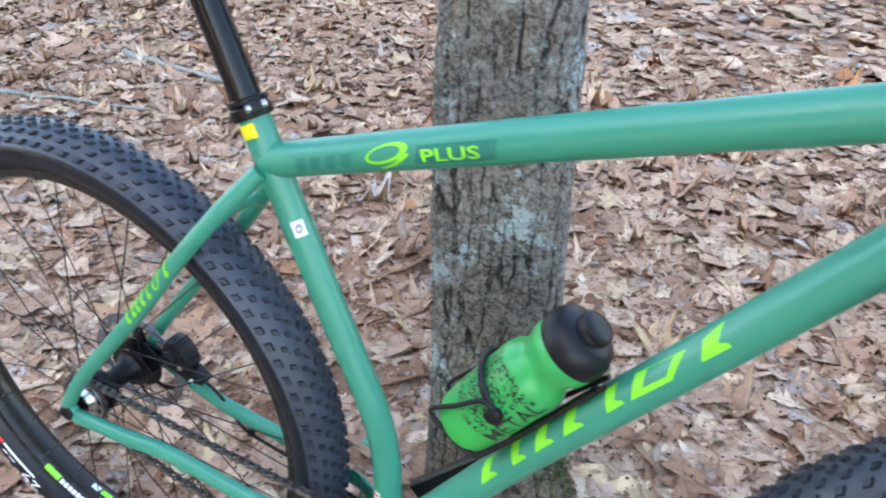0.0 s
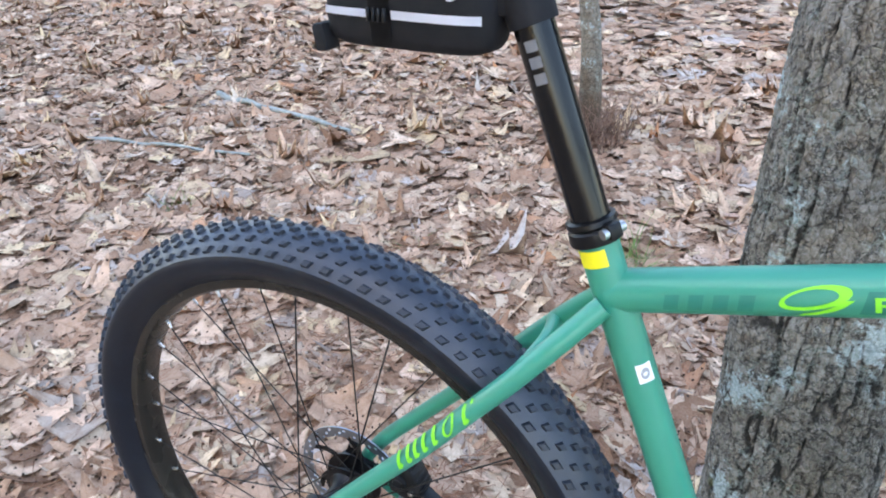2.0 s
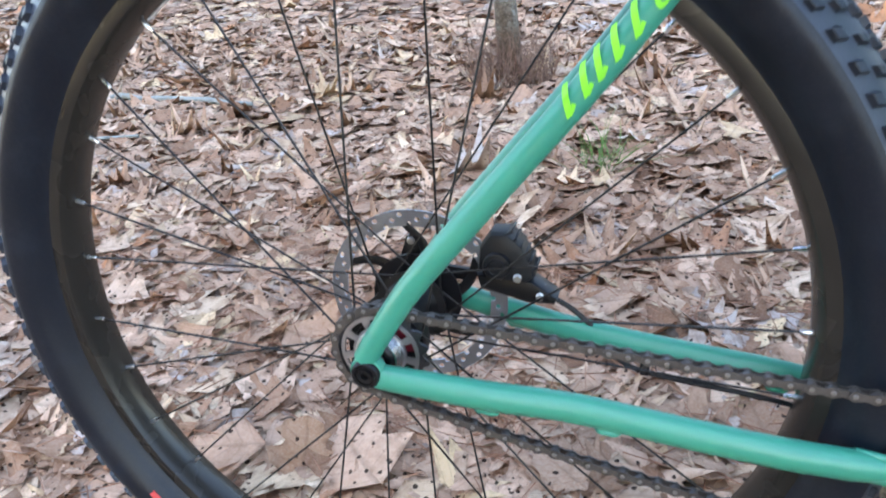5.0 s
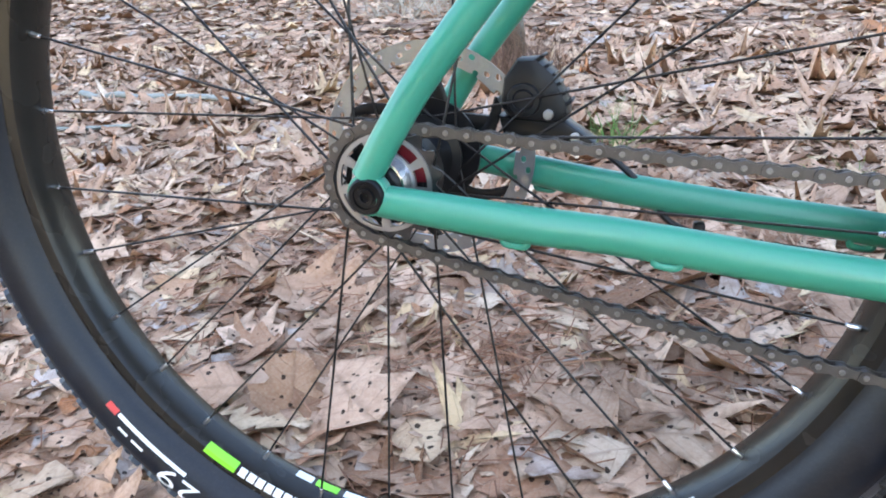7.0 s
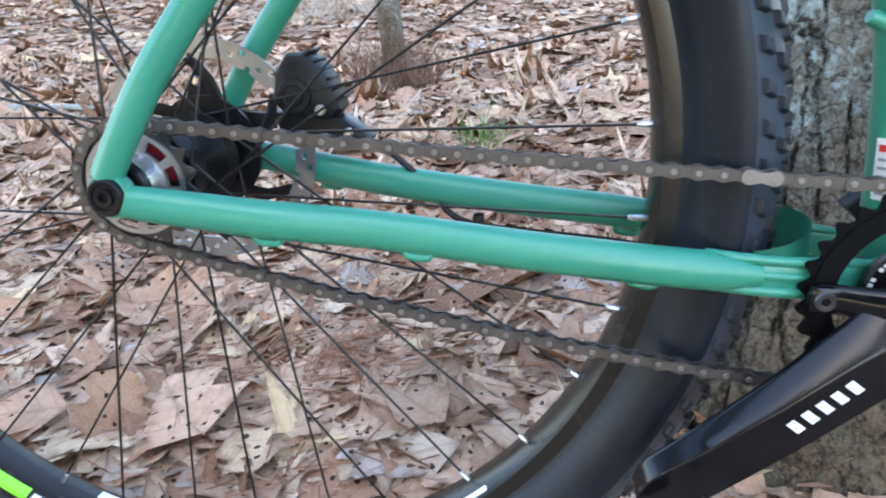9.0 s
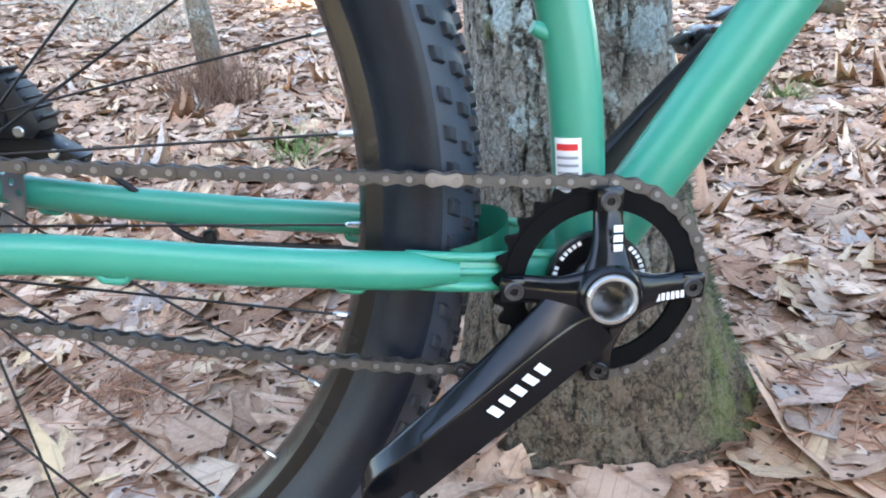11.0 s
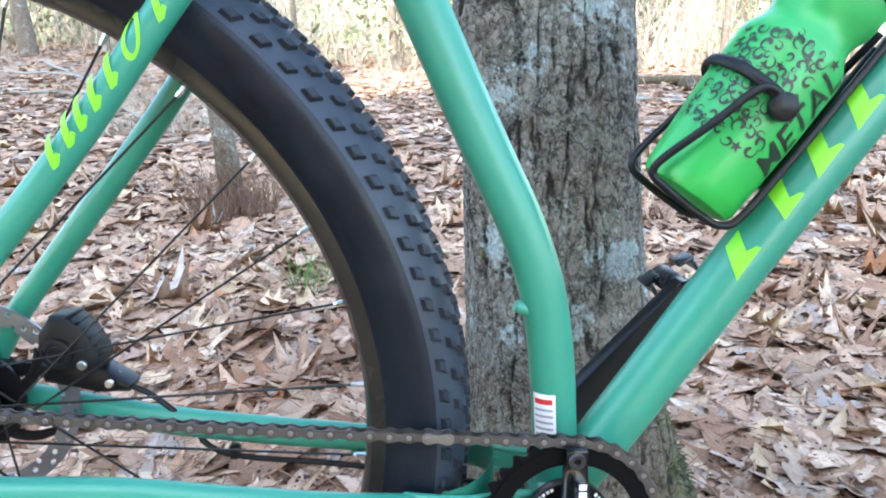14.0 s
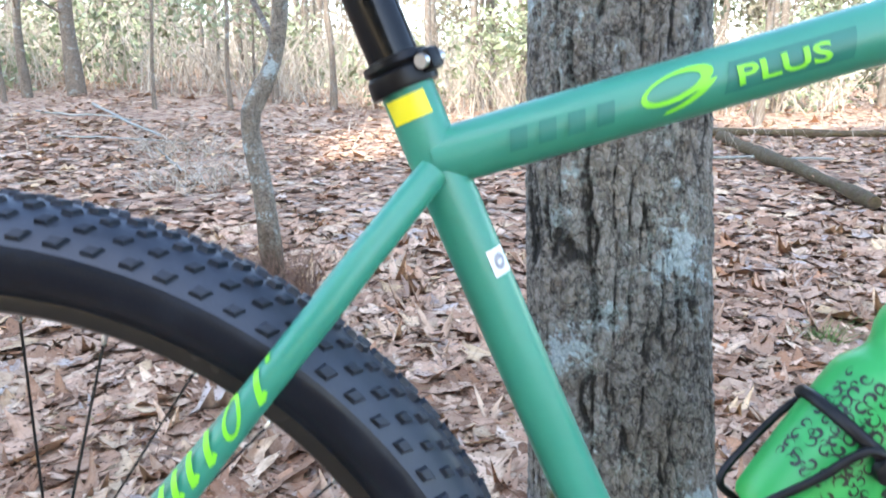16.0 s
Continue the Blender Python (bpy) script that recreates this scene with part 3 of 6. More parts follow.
inner = [(0.4290, 0.0088), (0.4545, 0.0078), (0.4690, 0.0195), (0.4415, 0.0215)]
for k in range(4):
    DOWN_SKIN.quad(bm, [outer[k], outer[(k + 1) % 4], inner[(k + 1) % 4], inner[k]])
part("logo_loop", bm, LIME, down_tube, "lime green logo shape on the down tube")
bm = bmesh.new()
DOWN_SKIN.quad(bm, [(0.4880, 0.0042), (0.5085, 0.0108), (0.5215, 0.0255), (0.4985, 0.0195)])
DOWN_SKIN.quad(bm, [(0.4880, 0.0042), (0.5165, 0.0040), (0.5155, 0.0080), (0.5085, 0.0108)])
part("logo_shape", bm, LIME, down_tube, "lime green logo shape on the down tube")
bm = bmesh.new()
s0 = along(TOP_SKIN, 0.0065, 0.5015)
TOP_SKIN.loop(bm, (s0, 0.0032), 0.0200, 0.0092, 1.05, 0.0030, 0.0068, 48, 0, 360)
TOP_SKIN.loop(bm, (s0 + 0.0012, 0.0005), 0.0205, 0.0125, 1.05, 0.0016, 0.0070, 24, -86, 8)
part("logo_loop", bm, LIME, top_tube, "lime green oval loop")
s1 = along(TOP_SKIN, 0.0385, 0.511)
TOP_SKIN.lift = 0.0014
part("lettering", TOP_SKIN.text("PLUS", 0.0150, s1, -0.0062, 1.72, 0.0, 0.0003), LIME, top_tube, "lime green word PLUS")
TOP_SKIN.lift = 0.0007
bm = bmesh.new()
TOP_SKIN.quad(bm, [(s1 - 0.008, -0.0095), (s1 + 0.068, -0.0095), (s1 + 0.072, 0.0080), (s1 - 0.002, 0.0080)])
part("print_panel", bm, PANEL, top_tube, "dark blue-green panel behind the word")
TOP_SKIN.lift = 0.0010
for s in grade(along(TOP_SKIN, -0.086, 0.475), along(TOP_SKIN, -0.036, 0.489), 4):
    bm = bmesh.new()
    TOP_SKIN.quad(bm, [(s - 0.0055, -0.0072), (s + 0.0050, -0.0072), (s + 0.0080, 0.0052), (s - 0.0025, 0.0052)])
    part("print_shape", bm, PANEL, top_tube, "faded dark print bar")
for side, stay in ((-1, [o for o in bpy.data.objects if o.name.startswith("seatstay") and o.type == "MESH" and "bridge" not in o.name][0]),):
    skin = Skin((-0.346, -0.0635, 0.200), (-0.230, -0.0560, 0.339), 0.0094)
    a, b = (Vector((-0.297, -0.06, 0.260)) - skin.p0).dot(skin.d), (Vector((-0.216, -0.06, 0.363)) - skin.p0).dot(skin.d)
    for q in (0.0, 0.115, 0.205, 0.31, 0.43):
        s = a + (b - a) * q
        bm = bmesh.new()
        skin.quad(bm, [(s - 0.0040, -0.0050), (s + 0.0002, -0.0058), (s + 0.0125, 0.0098), (s + 0.0083, 0.0112)])
        skin.quad(bm, [(s + 0.0002, -0.0058), (s + 0.0062, -0.0030), (s + 0.0052, -0.0006), (s + 0.0020, -0.0028)], 3, 3)
        part("logo_shape", bm, LIME, stay, "lime green logo shape on the seatstay")
    bm = bmesh.new()
    skin.loop(bm, (a + (b - a) * 0.635, 0.0030), 0.0082, 0.0085, 1.0, 0.0034, 0.0034, 32)
    part("logo_loop", bm, LIME, stay, "lime green logo shape on the seatstay")
    s = a + (b - a) * 0.775
    bm = bmesh.new()
    skin.quad(bm, [(s - 0.0040, -0.0050), (s + 0.0002, -0.0058), (s + 0.0125, 0.0098), (s + 0.0083, 0.0112)])
    skin.quad(bm, [(s + 0.0002, -0.0058), (s + 0.0062, -0.0030), (s + 0.0052, -0.0006), (s + 0.0020, -0.0028)], 3, 3)
    part("logo_shape", bm, LIME, stay, "lime green logo shape on the seatstay")
    bm = bmesh.new()
    skin.quad(bm, [(s + 0.0165, 0.0072), (s + 0.0200, 0.0068), (s + 0.0222, 0.0106), (s + 0.0186, 0.0112)], 3, 3)
    part("logo_shape", bm, LIME, stay, "lime green logo shape on the seatstay")
bm = bmesh.new()
s = along(SEAT_SKIN, -0.152, 0.489)
SEAT_SKIN.quad(bm, [(s - 0.0060, -0.0165), (s - 0.0060, 0.0090), (s + 0.0085, 0.0090), (s + 0.0085, -0.0165)], 10, 4)
part("yellow_sticker", bm, YELLOW, seat_tube, "small yellow warning sticker")
s = along(SEAT_SKIN, -0.098, 0.400)
bm = bmesh.new()
SEAT_SKIN.quad(bm, [(s - 0.0085, 0.0050), (s - 0.0085, 0.0180), (s + 0.0085, 0.0180), (s + 0.0085, 0.0050)], 8, 4)
part("white_sticker", bm, WHITE, seat_tube, "small white label with a dark mark")
SEAT_SKIN.lift = 0.0011
bm = bmesh.new()
SEAT_SKIN.loop(bm, (s, 0.0115), 0.0050, 0.0038, 0.2, 0.0030, 0.0036, 20)
part("label_mark", bm, GREYPRINT, seat_tube)
LOW_SKIN = Skin((0.005, 0, 0.0), (0.002, 0, 0.085), 0.0164)
bm = bmesh.new()
LOW_SKIN.quad(bm, [(0.047, -0.0185), (0.047, -0.0015), (0.082, -0.0015), (0.082, -0.0185)], 8, 4)
part("paper_label", bm, WHITE, seat_tube, "white safety label with a red bar")
LOW_SKIN.lift = 0.0011
bm = bmesh.new()
LOW_SKIN.quad(bm, [(0.0745, -0.0165), (0.0745, -0.0035), (0.0785, -0.0035), (0.0785, -0.0165)], 6, 2)
part("red_bar", bm, RED, seat_tube)
for q in range(5):
    bm = bmesh.new()
    LOW_SKIN.quad(bm, [(0.050 + q * 0.0048, -0.0165), (0.050 + q * 0.0048, -0.0035), (0.0518 + q * 0.0048, -0.0035), (0.0518 + q * 0.0048, -0.0165)], 6, 1)
    part("print_line", bm, GREYPRINT, seat_tube)


# wheels
KNOBS = ((-0.0318, 0.0088, 0.0064, 0.0037, 0.0), (-0.0226, 0.0072, 0.0058, 0.0035, 0.5), (-0.0130, 0.0070, 0.0056, 0.0035, 0.08), (-0.0042, 0.0068, 0.0054, 0.0035, 0.58),
         (0.0042, 0.0068, 0.0054, 0.0035, 0.08), (0.0130, 0.0070, 0.0056, 0.0035, 0.58), (0.0226, 0.0072, 0.0058, 0.0035, 0.0), (0.0318, 0.0088, 0.0064, 0.0037, 0.5))
TYRE_R, TYRE_W = 0.3745, 0.0378


def crown(y):
    """The carcass's radius at y across the tread."""
    return TYRE_R - 0.0225 * (abs(y) / 0.0365) ** 2.3


WALL = ((crown(0.0365), 0.0365), (0.3470, TYRE_W), (0.3400, 0.0368), (0.3330, 0.0338), (0.3260, 0.0282), (0.3205, 0.0222), (0.3160, 0.0186))


def carcass(c):
    """Both sidewalls and, apart, the band under the tread."""
    wall = [(p.x, p.z) for p in smooth_path([(r, 0, y) for r, y in WALL], 4)]
    walls, belt = bmesh.new(), bmesh.new()
    lathe(walls, wall, c, 120)
    lathe(walls, [(r, -y) for r, y in wall[::-1]], c, 120)
    lathe(belt, [(crown(y), y) for y in grade(-0.0365, 0.0365, 15)], c, 120)
    return walls, belt


def tread(c):
    """Separate tread blocks, staggered row by row, with a worn slope at their feet."""
    V, F = [], []
    count = 104
    for y, ln, wd, ht, shift in KNOBS:
        r, slope = crown(y), math.atan2(crown(y + 0.001) - crown(y - 0.001), 0.002)
        turn = 0.0016 * (1 if y > 0 else -1)
        for k in range(count):
            a = 2 * math.pi * (k + shift + random.uniform(-0.03, 0.03)) / count
            er, et = Vector((math.cos(a), 0, math.sin(a))), Vector((-math.sin(a), 0, math.cos(a)))
            ey = Vector((0, 1, 0)) * math.cos(slope) + er * math.sin(slope)
            en = er * math.cos(slope) - Vector((0, 1, 0)) * math.sin(slope)
            o = Vector(c) + er * r + Vector((0, y, 0))
            base = len(V)
            big = random.uniform(0.92, 1.08)
            for up, sc in ((-0.0005, 1.22 * big), (ht * 0.15, 1.08 * big), (ht * 0.85 * big, 0.94 * big), (ht * big, 0.74 * big)):
                for u, w in ((-1, -1), (1, -1), (1, 1), (-1, 1)):
                    V.append(tuple(o + et * (u * ln * 0.5 * sc * (0.86 if w * y > 0 else 1.0) + turn * w) + ey * (w * wd * 0.5 * sc) + en * up))
            for lv in (0, 4, 8):
                for q in range(4):
                    F.append((base + lv + q, base + lv + (q + 1) % 4, base + lv + 4 + (q + 1) % 4, base + lv + 4 + q))
            F.append((base + 12, base + 13, base + 14, base + 15))
    me = bpy.data.meshes.new("tread")
    me.from_pydata(V, [], F)
    me.materials.append(KNOB)
    return me


def wheel(prefix, c, rear):
    walls, belt = carcass(c)
    tyre = part(prefix + "_tyre", walls, RUBBER, bike, "wide knobbly black rubber tyre")
    part("tread_belt", belt, TREAD, tyre)
    t = part("tread", tread(c), TREAD, tyre)
    t["kind"] = "stuff"
    prof = [(0.3180, -0.0195), (0.3182, -0.0180), (0.3120, -0.0172), (0.3060, -0.0150), (0.3060, 0.0150), (0.3120, 0.0172), (0.3182, 0.0180), (0.3180, 0.0195), (0.3120, 0.0200), (0.3075, 0.0192),
            (0.3040, 0.0135), (0.3025, 0.0), (0.3040, -0.0135), (0.3075, -0.0192), (0.3120, -0.0200)]
    rim = part(prefix + "_rim", lathe(bmesh.new(), prof, c, 120, closed=True), RIMBLACK, bike, "dusty black wheel rim")
    hub_prof = [(0.010, -0.052), (0.0130, -0.050), (0.0130, -0.034), (0.0300, -0.0335), (0.0305, -0.0300), (0.0240, -0.0280), (0.0165, -0.018), (0.0155, 0.0), (0.0165, 0.018), (0.0240, 0.0275), (0.0305, 0.0290), (0.0300, 0.0325), (0.0180, 0.0345), (0.0180, 0.052), (0.010, 0.054)]
    hub = part(prefix + "_hub", lathe(bmesh.new(), hub_prof, c, 40), BLACK, bike, "black wheel hub")
    spoke_me, nip_me = None, None
    for k in range(32):
        side = -1 if k % 2 == 0 else 1
        a = 2 * math.pi * (k + 0.35) / 32
        lead = 1 if (k // 2) % 2 == 0 else -1
        ha = a + lead * radians(66)
        p = Vector(c) + Vector((0.0275 * math.cos(ha), side * 0.0318 + lead * 0.0012, 0.0275 * math.sin(ha)))
        q = Vector(c) + Vector((0.3028 * math.cos(a), side * 0.004, 0.3028 * math.sin(a)))
        part("spoke", tube_bm([p, q], 0.00092, segs=6), SPOKE, hub)
        d = (q - p).normalized()
        part("nipple", tube_bm([q - d * 0.0090, q - d * 0.0080, q - d * 0.003, q + d * 0.002], [0.0011, 0.0017, 0.0020, 0.0020], segs=8), SILVER, rim, "silver spoke nipple")
    return tyre, rim, hub


rear_tyre, rear_rim, rear_hub = wheel("rear", AX, True)
front_tyre, front_rim, front_hub = wheel("front", FAX, False)


def rim_patch(r0, r1, y0, y1, a0, a1, n=10, mid=None):
    bm = bmesh.new()
    rows = []
    cross = ((r0, y0), mid, (r1, y1)) if mid else ((r0, y0), (r1, y1))
    for k in range(n + 1):
        a = radians(a0 + (a1 - a0) * k / n)
        rows.append([bm.verts.new(AX + Vector((r * math.cos(a), y, r * math.sin(a)))) for r, y in cross])
    for p, q in zip(rows, rows[1:]):
        for j in range(len(cross) - 1):
            bm.faces.new((p[j], q[j], q[j + 1], p[j + 1]))
    return bm


for a0, a1, m in ((231.7, 237.6, LIME), (262, 268, WHITE)):
    part("rim_decal", rim_patch(0.3110, 0.3035, -0.0207, -0.0140, a0, a1, 10, (0.3070, -0.0199)), m, rear_rim)
for k in range(7):
    a0 = 238.2 + k * 1.62
    part("rim_print", rim_patch(0.3100, 0.3045, -0.0207, -0.0158, a0, a0 + 1.3, 3, (0.3070, -0.0200)), WHITE, rear_rim)
for a0, a1, m in ((117.0, 121.0, LIME), (122.0, 127.0, WHITE), (246.0, 249.0, WHITE), (249.6, 253.6, LIME), (254.6, 259.5, WHITE)):
    part("rim_decal", rim_patch(0.3024, 0.3033, 0.0040, 0.0126, a0, a1), m, rear_rim)

for a0, a1, m in ((298.0, 301.5, WHITE), (302.0, 306.0, LIME), (307.0, 311.0, WHITE)):
    part("rim_decal", rim_patch(0.3056, 0.3034, -0.0172, -0.0140, a0, a1), m, rear_rim)


def wall_y(r):
    """The sidewall's half width at radius r."""
    ks = WALL[::-1]
    for (r0, y0), (r1, y1) in zip(ks, ks[1:]):
        if r <= r1:
            return y0 + (y1 - y0) * (r - r0) / (r1 - r0)
    return 0.0365


for r0, r1, a0, a1, m in ((0.3345, 0.3300, 216.6, 218.6, RED), (0.3332, 0.3306, 218.9, 232.0, WHITE), (0.3400, 0.3380, 220.2, 222.0, WHITE), (0.3400, 0.3380, 222.8, 225.0, WHITE), (0.3345, 0.3290, 243.0, 252.0, WHITE)):
    part("tyre_print", rim_patch(r0, r1, -wall_y(r0) - 0.0007, -wall_y(r1) - 0.0007, a0, a1, 12), m, rear_tyre, "printed bar on the sidewall")
cu_ = bpy.data.curves.new("words", "FONT")
cu_.body, cu_.size, cu_.resolution_u = "29", 0.0245, 3
ob_ = new("words", cu_)
me_ = bpy.data.meshes.new_from_object(ob_.evaluated_get(bpy.context.evaluated_depsgraph_get()))
bpy.data.objects.remove(ob_)
bm = bmesh.new()
bm.from_mesh(me_)
bmesh.ops.triangulate(bm, faces=bm.faces)
bmesh.ops.subdivide_edges(bm, edges=[e for e in bm.edges if e.calc_length() > 0.003], cuts=2)
for v in bm.verts:
    a, r = radians(235.4) - v.co.x * 1.7 / 0.34, 0.3350 + v.co.y
    v.co = AX + Vector((r * math.cos(a), -wall_y(r) - 0.0008, r * math.sin(a)))
part("tyre_lettering", bm, WHITE, rear_tyre, "grey number on the sidewall")

# rear hub details: cog, carrier, rotor, axle
CH_Y = -0.0465
PITCH = 0.0127


def sprocket(teeth, thick, centre, inner, depth=0.0042):
    bm = bmesh.new()
    R = PITCH / (2 * math.sin(math.pi / teeth))
    outer = []
    for k in range(teeth * 8):
        a = 2 * math.pi * k / (teeth * 8)
        w = 0.5 + 0.5 * math.cos(teeth * a)
        outer.append((R - 0.0030 + 0.0056 * w ** 1.2, a + math.pi / teeth))
    rows = [[bm.verts.new(Vector(centre) + Vector((r * math.cos(a), y, r * math.sin(a)))) for r, y in ((ro, -thick / 2), (ro, thick / 2), (inner, thick / 2), (inner, -thick / 2))] for ro, a in outer]
    for i in range(len(rows)):
        p, q = rows[i], rows[(i + 1) % len(rows)]
        for j in range(4):
            bm.faces.new((p[j], p[(j + 1) % 4], q[(j + 1) % 4], q[j]))
    return bm


part("cog", sprocket(18, 0.0022, AX + Vector((0, CH_Y, 0)), 0.0296), DARKSTEEL, rear_hub, "worn steel rear cog")
carrier = bmesh.new()
ring_plate(carrier, 0.0312, 0.0284, CH_Y - 0.0026, CH_Y - 0.0004, AX, 64)
ring_plate(carrier, 0.0212, 0.0150, CH_Y - 0.0026, CH_Y - 0.0004, AX, 48)
for k in range(9):
    lathe(carrier, [(0.0208, CH_Y - 0.0026), (0.0288, CH_Y - 0.0026), (0.0288, CH_Y - 0.0004), (0.0208, CH_Y - 0.0004)], AX, 6, closed=True, start=40 * k + 23, sweep=12)
part("cog_carrier", carrier, CARRIER, rear_hub, "silver cog carrier with nine round-cornered windows")
part("cog_lockring", lathe(bmesh.new(), [(0.0140, -0.0560), (0.0150, -0.0572), (0.0162, -0.0570), (0.0170, -0.0545), (0.0184, -0.0520), (0.0196, -0.0486)], AX, 48), SILVER, rear_hub, "bare aluminium lockring")
part("lockring_seal", lathe(bmesh.new(), [(0.0070, -0.0590), (0.0118, -0.0590), (0.0134, -0.0578), (0.0146, -0.0562)], AX, 40), BLACK, rear_hub)
part("freehub_ring", lathe(bmesh.new(), [(0.0150, -0.0430), (0.0290, -0.0425), (0.0295, -0.0400), (0.0200, -0.0395)], AX, 40, start=0, sweep=100), ANODRED, rear_hub, "dark red anodised freehub ring")
part("freehub_plate", lathe(bmesh.new(), [(0.0150, -0.0420), (0.0280, -0.0415), (0.0285, -0.0390), (0.0200, -0.0385)], AX, 60, start=100, sweep=260), BLACK, rear_hub)
body = bmesh.new()
lathe(body, [(0.012, -0.043), (0.0235, -0.0425), (0.0250, -0.038), (0.0265, -0.034), (0.0300, -0.030), (0.0305, -0.018), (0.0240, -0.014)], AX, 40)
part("hub_shell_end", body, BLACK, rear_hub)
cap = bmesh.new()
lathe(cap, [(0.0001, -0.0780), (0.0030, -0.0780), (0.0030, -0.0812), (0.0052, -0.0815), (0.0055, -0.0795), (0.0072, -0.0795), (0.0076, -0.0806), (0.0098, -0.0808), (0.0110, -0.0797), (0.0113, -0.0780), (0.0113, -0.066), (0.008, -0.060)], AX, 32)
part("axle_cap", cap, BLACK, rear_hub, "black thru-axle cap")
left = bmesh.new()
disc(left, 0.011, 0.053, 0.081, AX, 28, 0.001)
part("axle_end", left, BLACK, rear_hub)
rot = bmesh.new()
RY = 0.0475
rings, sectors = grade(0.0655, 0.0800, 8), 180
holes = [(6 * k, (1, 3, 5)[k % 3]) for k in range(30)] + [(6 * k + 3, (5, 1, 3)[k % 3]) for k in range(30)]
spot = {(i % sectors, j): [rings[j], 2 * math.pi * i / sectors] for i in range(sectors) for j in range(8)}
gone = set()
for i, j in holes:
    gone |= {((i + a) % sectors, j - b) for a in (0, 1) for b in (0, 1)}
    for a in (0, 2):
        for b in (-1, 1):
            key = ((i + a) % sectors, j + b)
            spot[key] = [spot[key][0] - b * 0.0006, spot[key][1] + (1 - a) * 0.0006 / rings[j]]
verts = [{key: rot.verts.new(AX + Vector((r * math.cos(a), y, r * math.sin(a)))) for key, (r, a) in spot.items()} for y in (RY - 0.0009, RY + 0.0009)]
for i in range(sectors):
    for j in range(7):
        if (i, j) in gone:
            continue
        around = [(i, j), ((i + 1) % sectors, j), ((i + 1) % sectors, j + 1), (i, j + 1)]
        rot.faces.new([verts[0][q] for q in around])
        rot.faces.new([verts[1][q] for q in reversed(around)])
        for q0, q1, cell in ((around[0], around[1], (i, j - 1)), (around[1], around[2], ((i + 1) % sectors, j)), (around[2], around[3], (i, j + 1)), (around[3], around[0], ((i - 1) % sectors, j))):
            if cell in gone or not 0 <= cell[1] < 7:
                rot.faces.new((verts[0][q1], verts[0][q0], verts[1][q0], verts[1][q1]))
rotor = part("brake_rotor", rot, ROTOR, rear_hub, "steel disc brake rotor")
part("rotor_spider", ring_plate(bmesh.new(), 0.0400, 0.0150, RY - 0.0020, RY + 0.0010, AX, 40), BLACK, rear_hub, "black alloy rotor spider")
for k in range(6):
    a = 2 * math.pi * k / 6
    pts = [AX + Vector((r * math.cos(a + off), RY, r * math.sin(a + off))) for r, off in ((0.018, 0.0), (0.035, 0.16), (0.052, 0.38), (0.067, 0.62))]
    part("rotor_arm", tube_bm(smooth_path(pts, 3), grade(0.0060, 0.0034, 10), segs=8, flat=0.25), BLACK, rear_hub)

# brake caliper on the far stay
cal = bmesh.new()
prism(cal, [(-0.379, 0.104), (-0.3763, 0.1233), (-0.367, 0.136), (-0.353, 0.1364), (-0.3423, 0.1269), (-0.3329, 0.1081), (-0.3316, 0.0986), (-0.338, 0.0925), (-0.3711, 0.0950)], 0.036, 0.066, 0.0055)
caliper = part("brake_caliper", cal, PLASTIC, bike, "black hydraulic disc brake caliper")
foot = bmesh.new()
prism(foot, [(-0.3812, 0.0976), (-0.3337, 0.0935), (-0.3132, 0.0790), (-0.3160, 0.0735), (-0.3389, 0.0753), (-0.3777, 0.0839)], 0.040, 0.064, 0.0035)
part("caliper_foot", foot, BLACK, caliper)
part("piston_cap", lathe(bmesh.new(), [(0.0001, 0.0318), (0.0062, 0.0318), (0.0070, 0.0328), (0.0078, 0.0322), (0.0108, 0.0326), (0.0116, 0.0340), (0.0116, 0.040)], (-0.3618, 0, 0.1090), 28), PLASTIC, caliper)
for k in range(6):
    o = Vector((-0.3545, 0, 0.1345)).lerp(Vector((-0.3350, 0, 0.1040)), k / 5)
    part("cooling_fin", box(bmesh.new(), (0.0130, 0.024, 0.0022), pose(o.x, 0.050, o.z, 0, -32, 0), 0.0007, 1), PLASTIC, caliper)
arm = bmesh.new()
prism(arm, [(-0.4605, 0.0890), (-0.4581, 0.0985), (-0.4526, 0.0990), (-0.4490, 0.1100), (-0.4450, 0.1225), (-0.4400, 0.1255), (-0.4345, 0.1225), (-0.4340, 0.1100), (-0.4300, 0.0985), (-0.387, 0.0950), (-0.3860, 0.0838)], 0.0545, 0.0605, 0.0012)
part("caliper_bracket", arm, BLACK, caliper)
for x, z, r in ((-0.4403, 0.1195, 0.0036), (-0.3450, 0.0990, 0.0036), (-0.3270, 0.0835, 0.0032)):
    part("caliper_bolt", disc(bmesh.new(), r, 0.0330 if x > -0.4 else 0.0525, 0.0370 if x > -0.4 else 0.0560, (x, 0, z), 14), STEEL, caliper)
hose = smooth_path([(-0.318, 0.050, 0.076), (-0.300, 0.051, 0.064), (-0.275, 0.050, 0.040), (-0.262, 0.049, 0.022), (-0.235, 0.046, 0.013), (-0.16, 0.040, 0.006), (-0.09, 0.035, -0.004), (-0.02, 0.030, -0.014), (0.05, 0.024, 0.012), (0.20, 0.024, 0.212), (0.34, 0.024, 0.405)])
part("brake_hose", tube_bm(hose, 0.0024, segs=8), PLASTIC, bike)
part("hose_clip", box(bmesh.new(), (0.008, 0.010, 0.011), pose(-0.242, 0.048, 0.017), 0.002), PLASTIC, bike)
nut = bmesh.new()
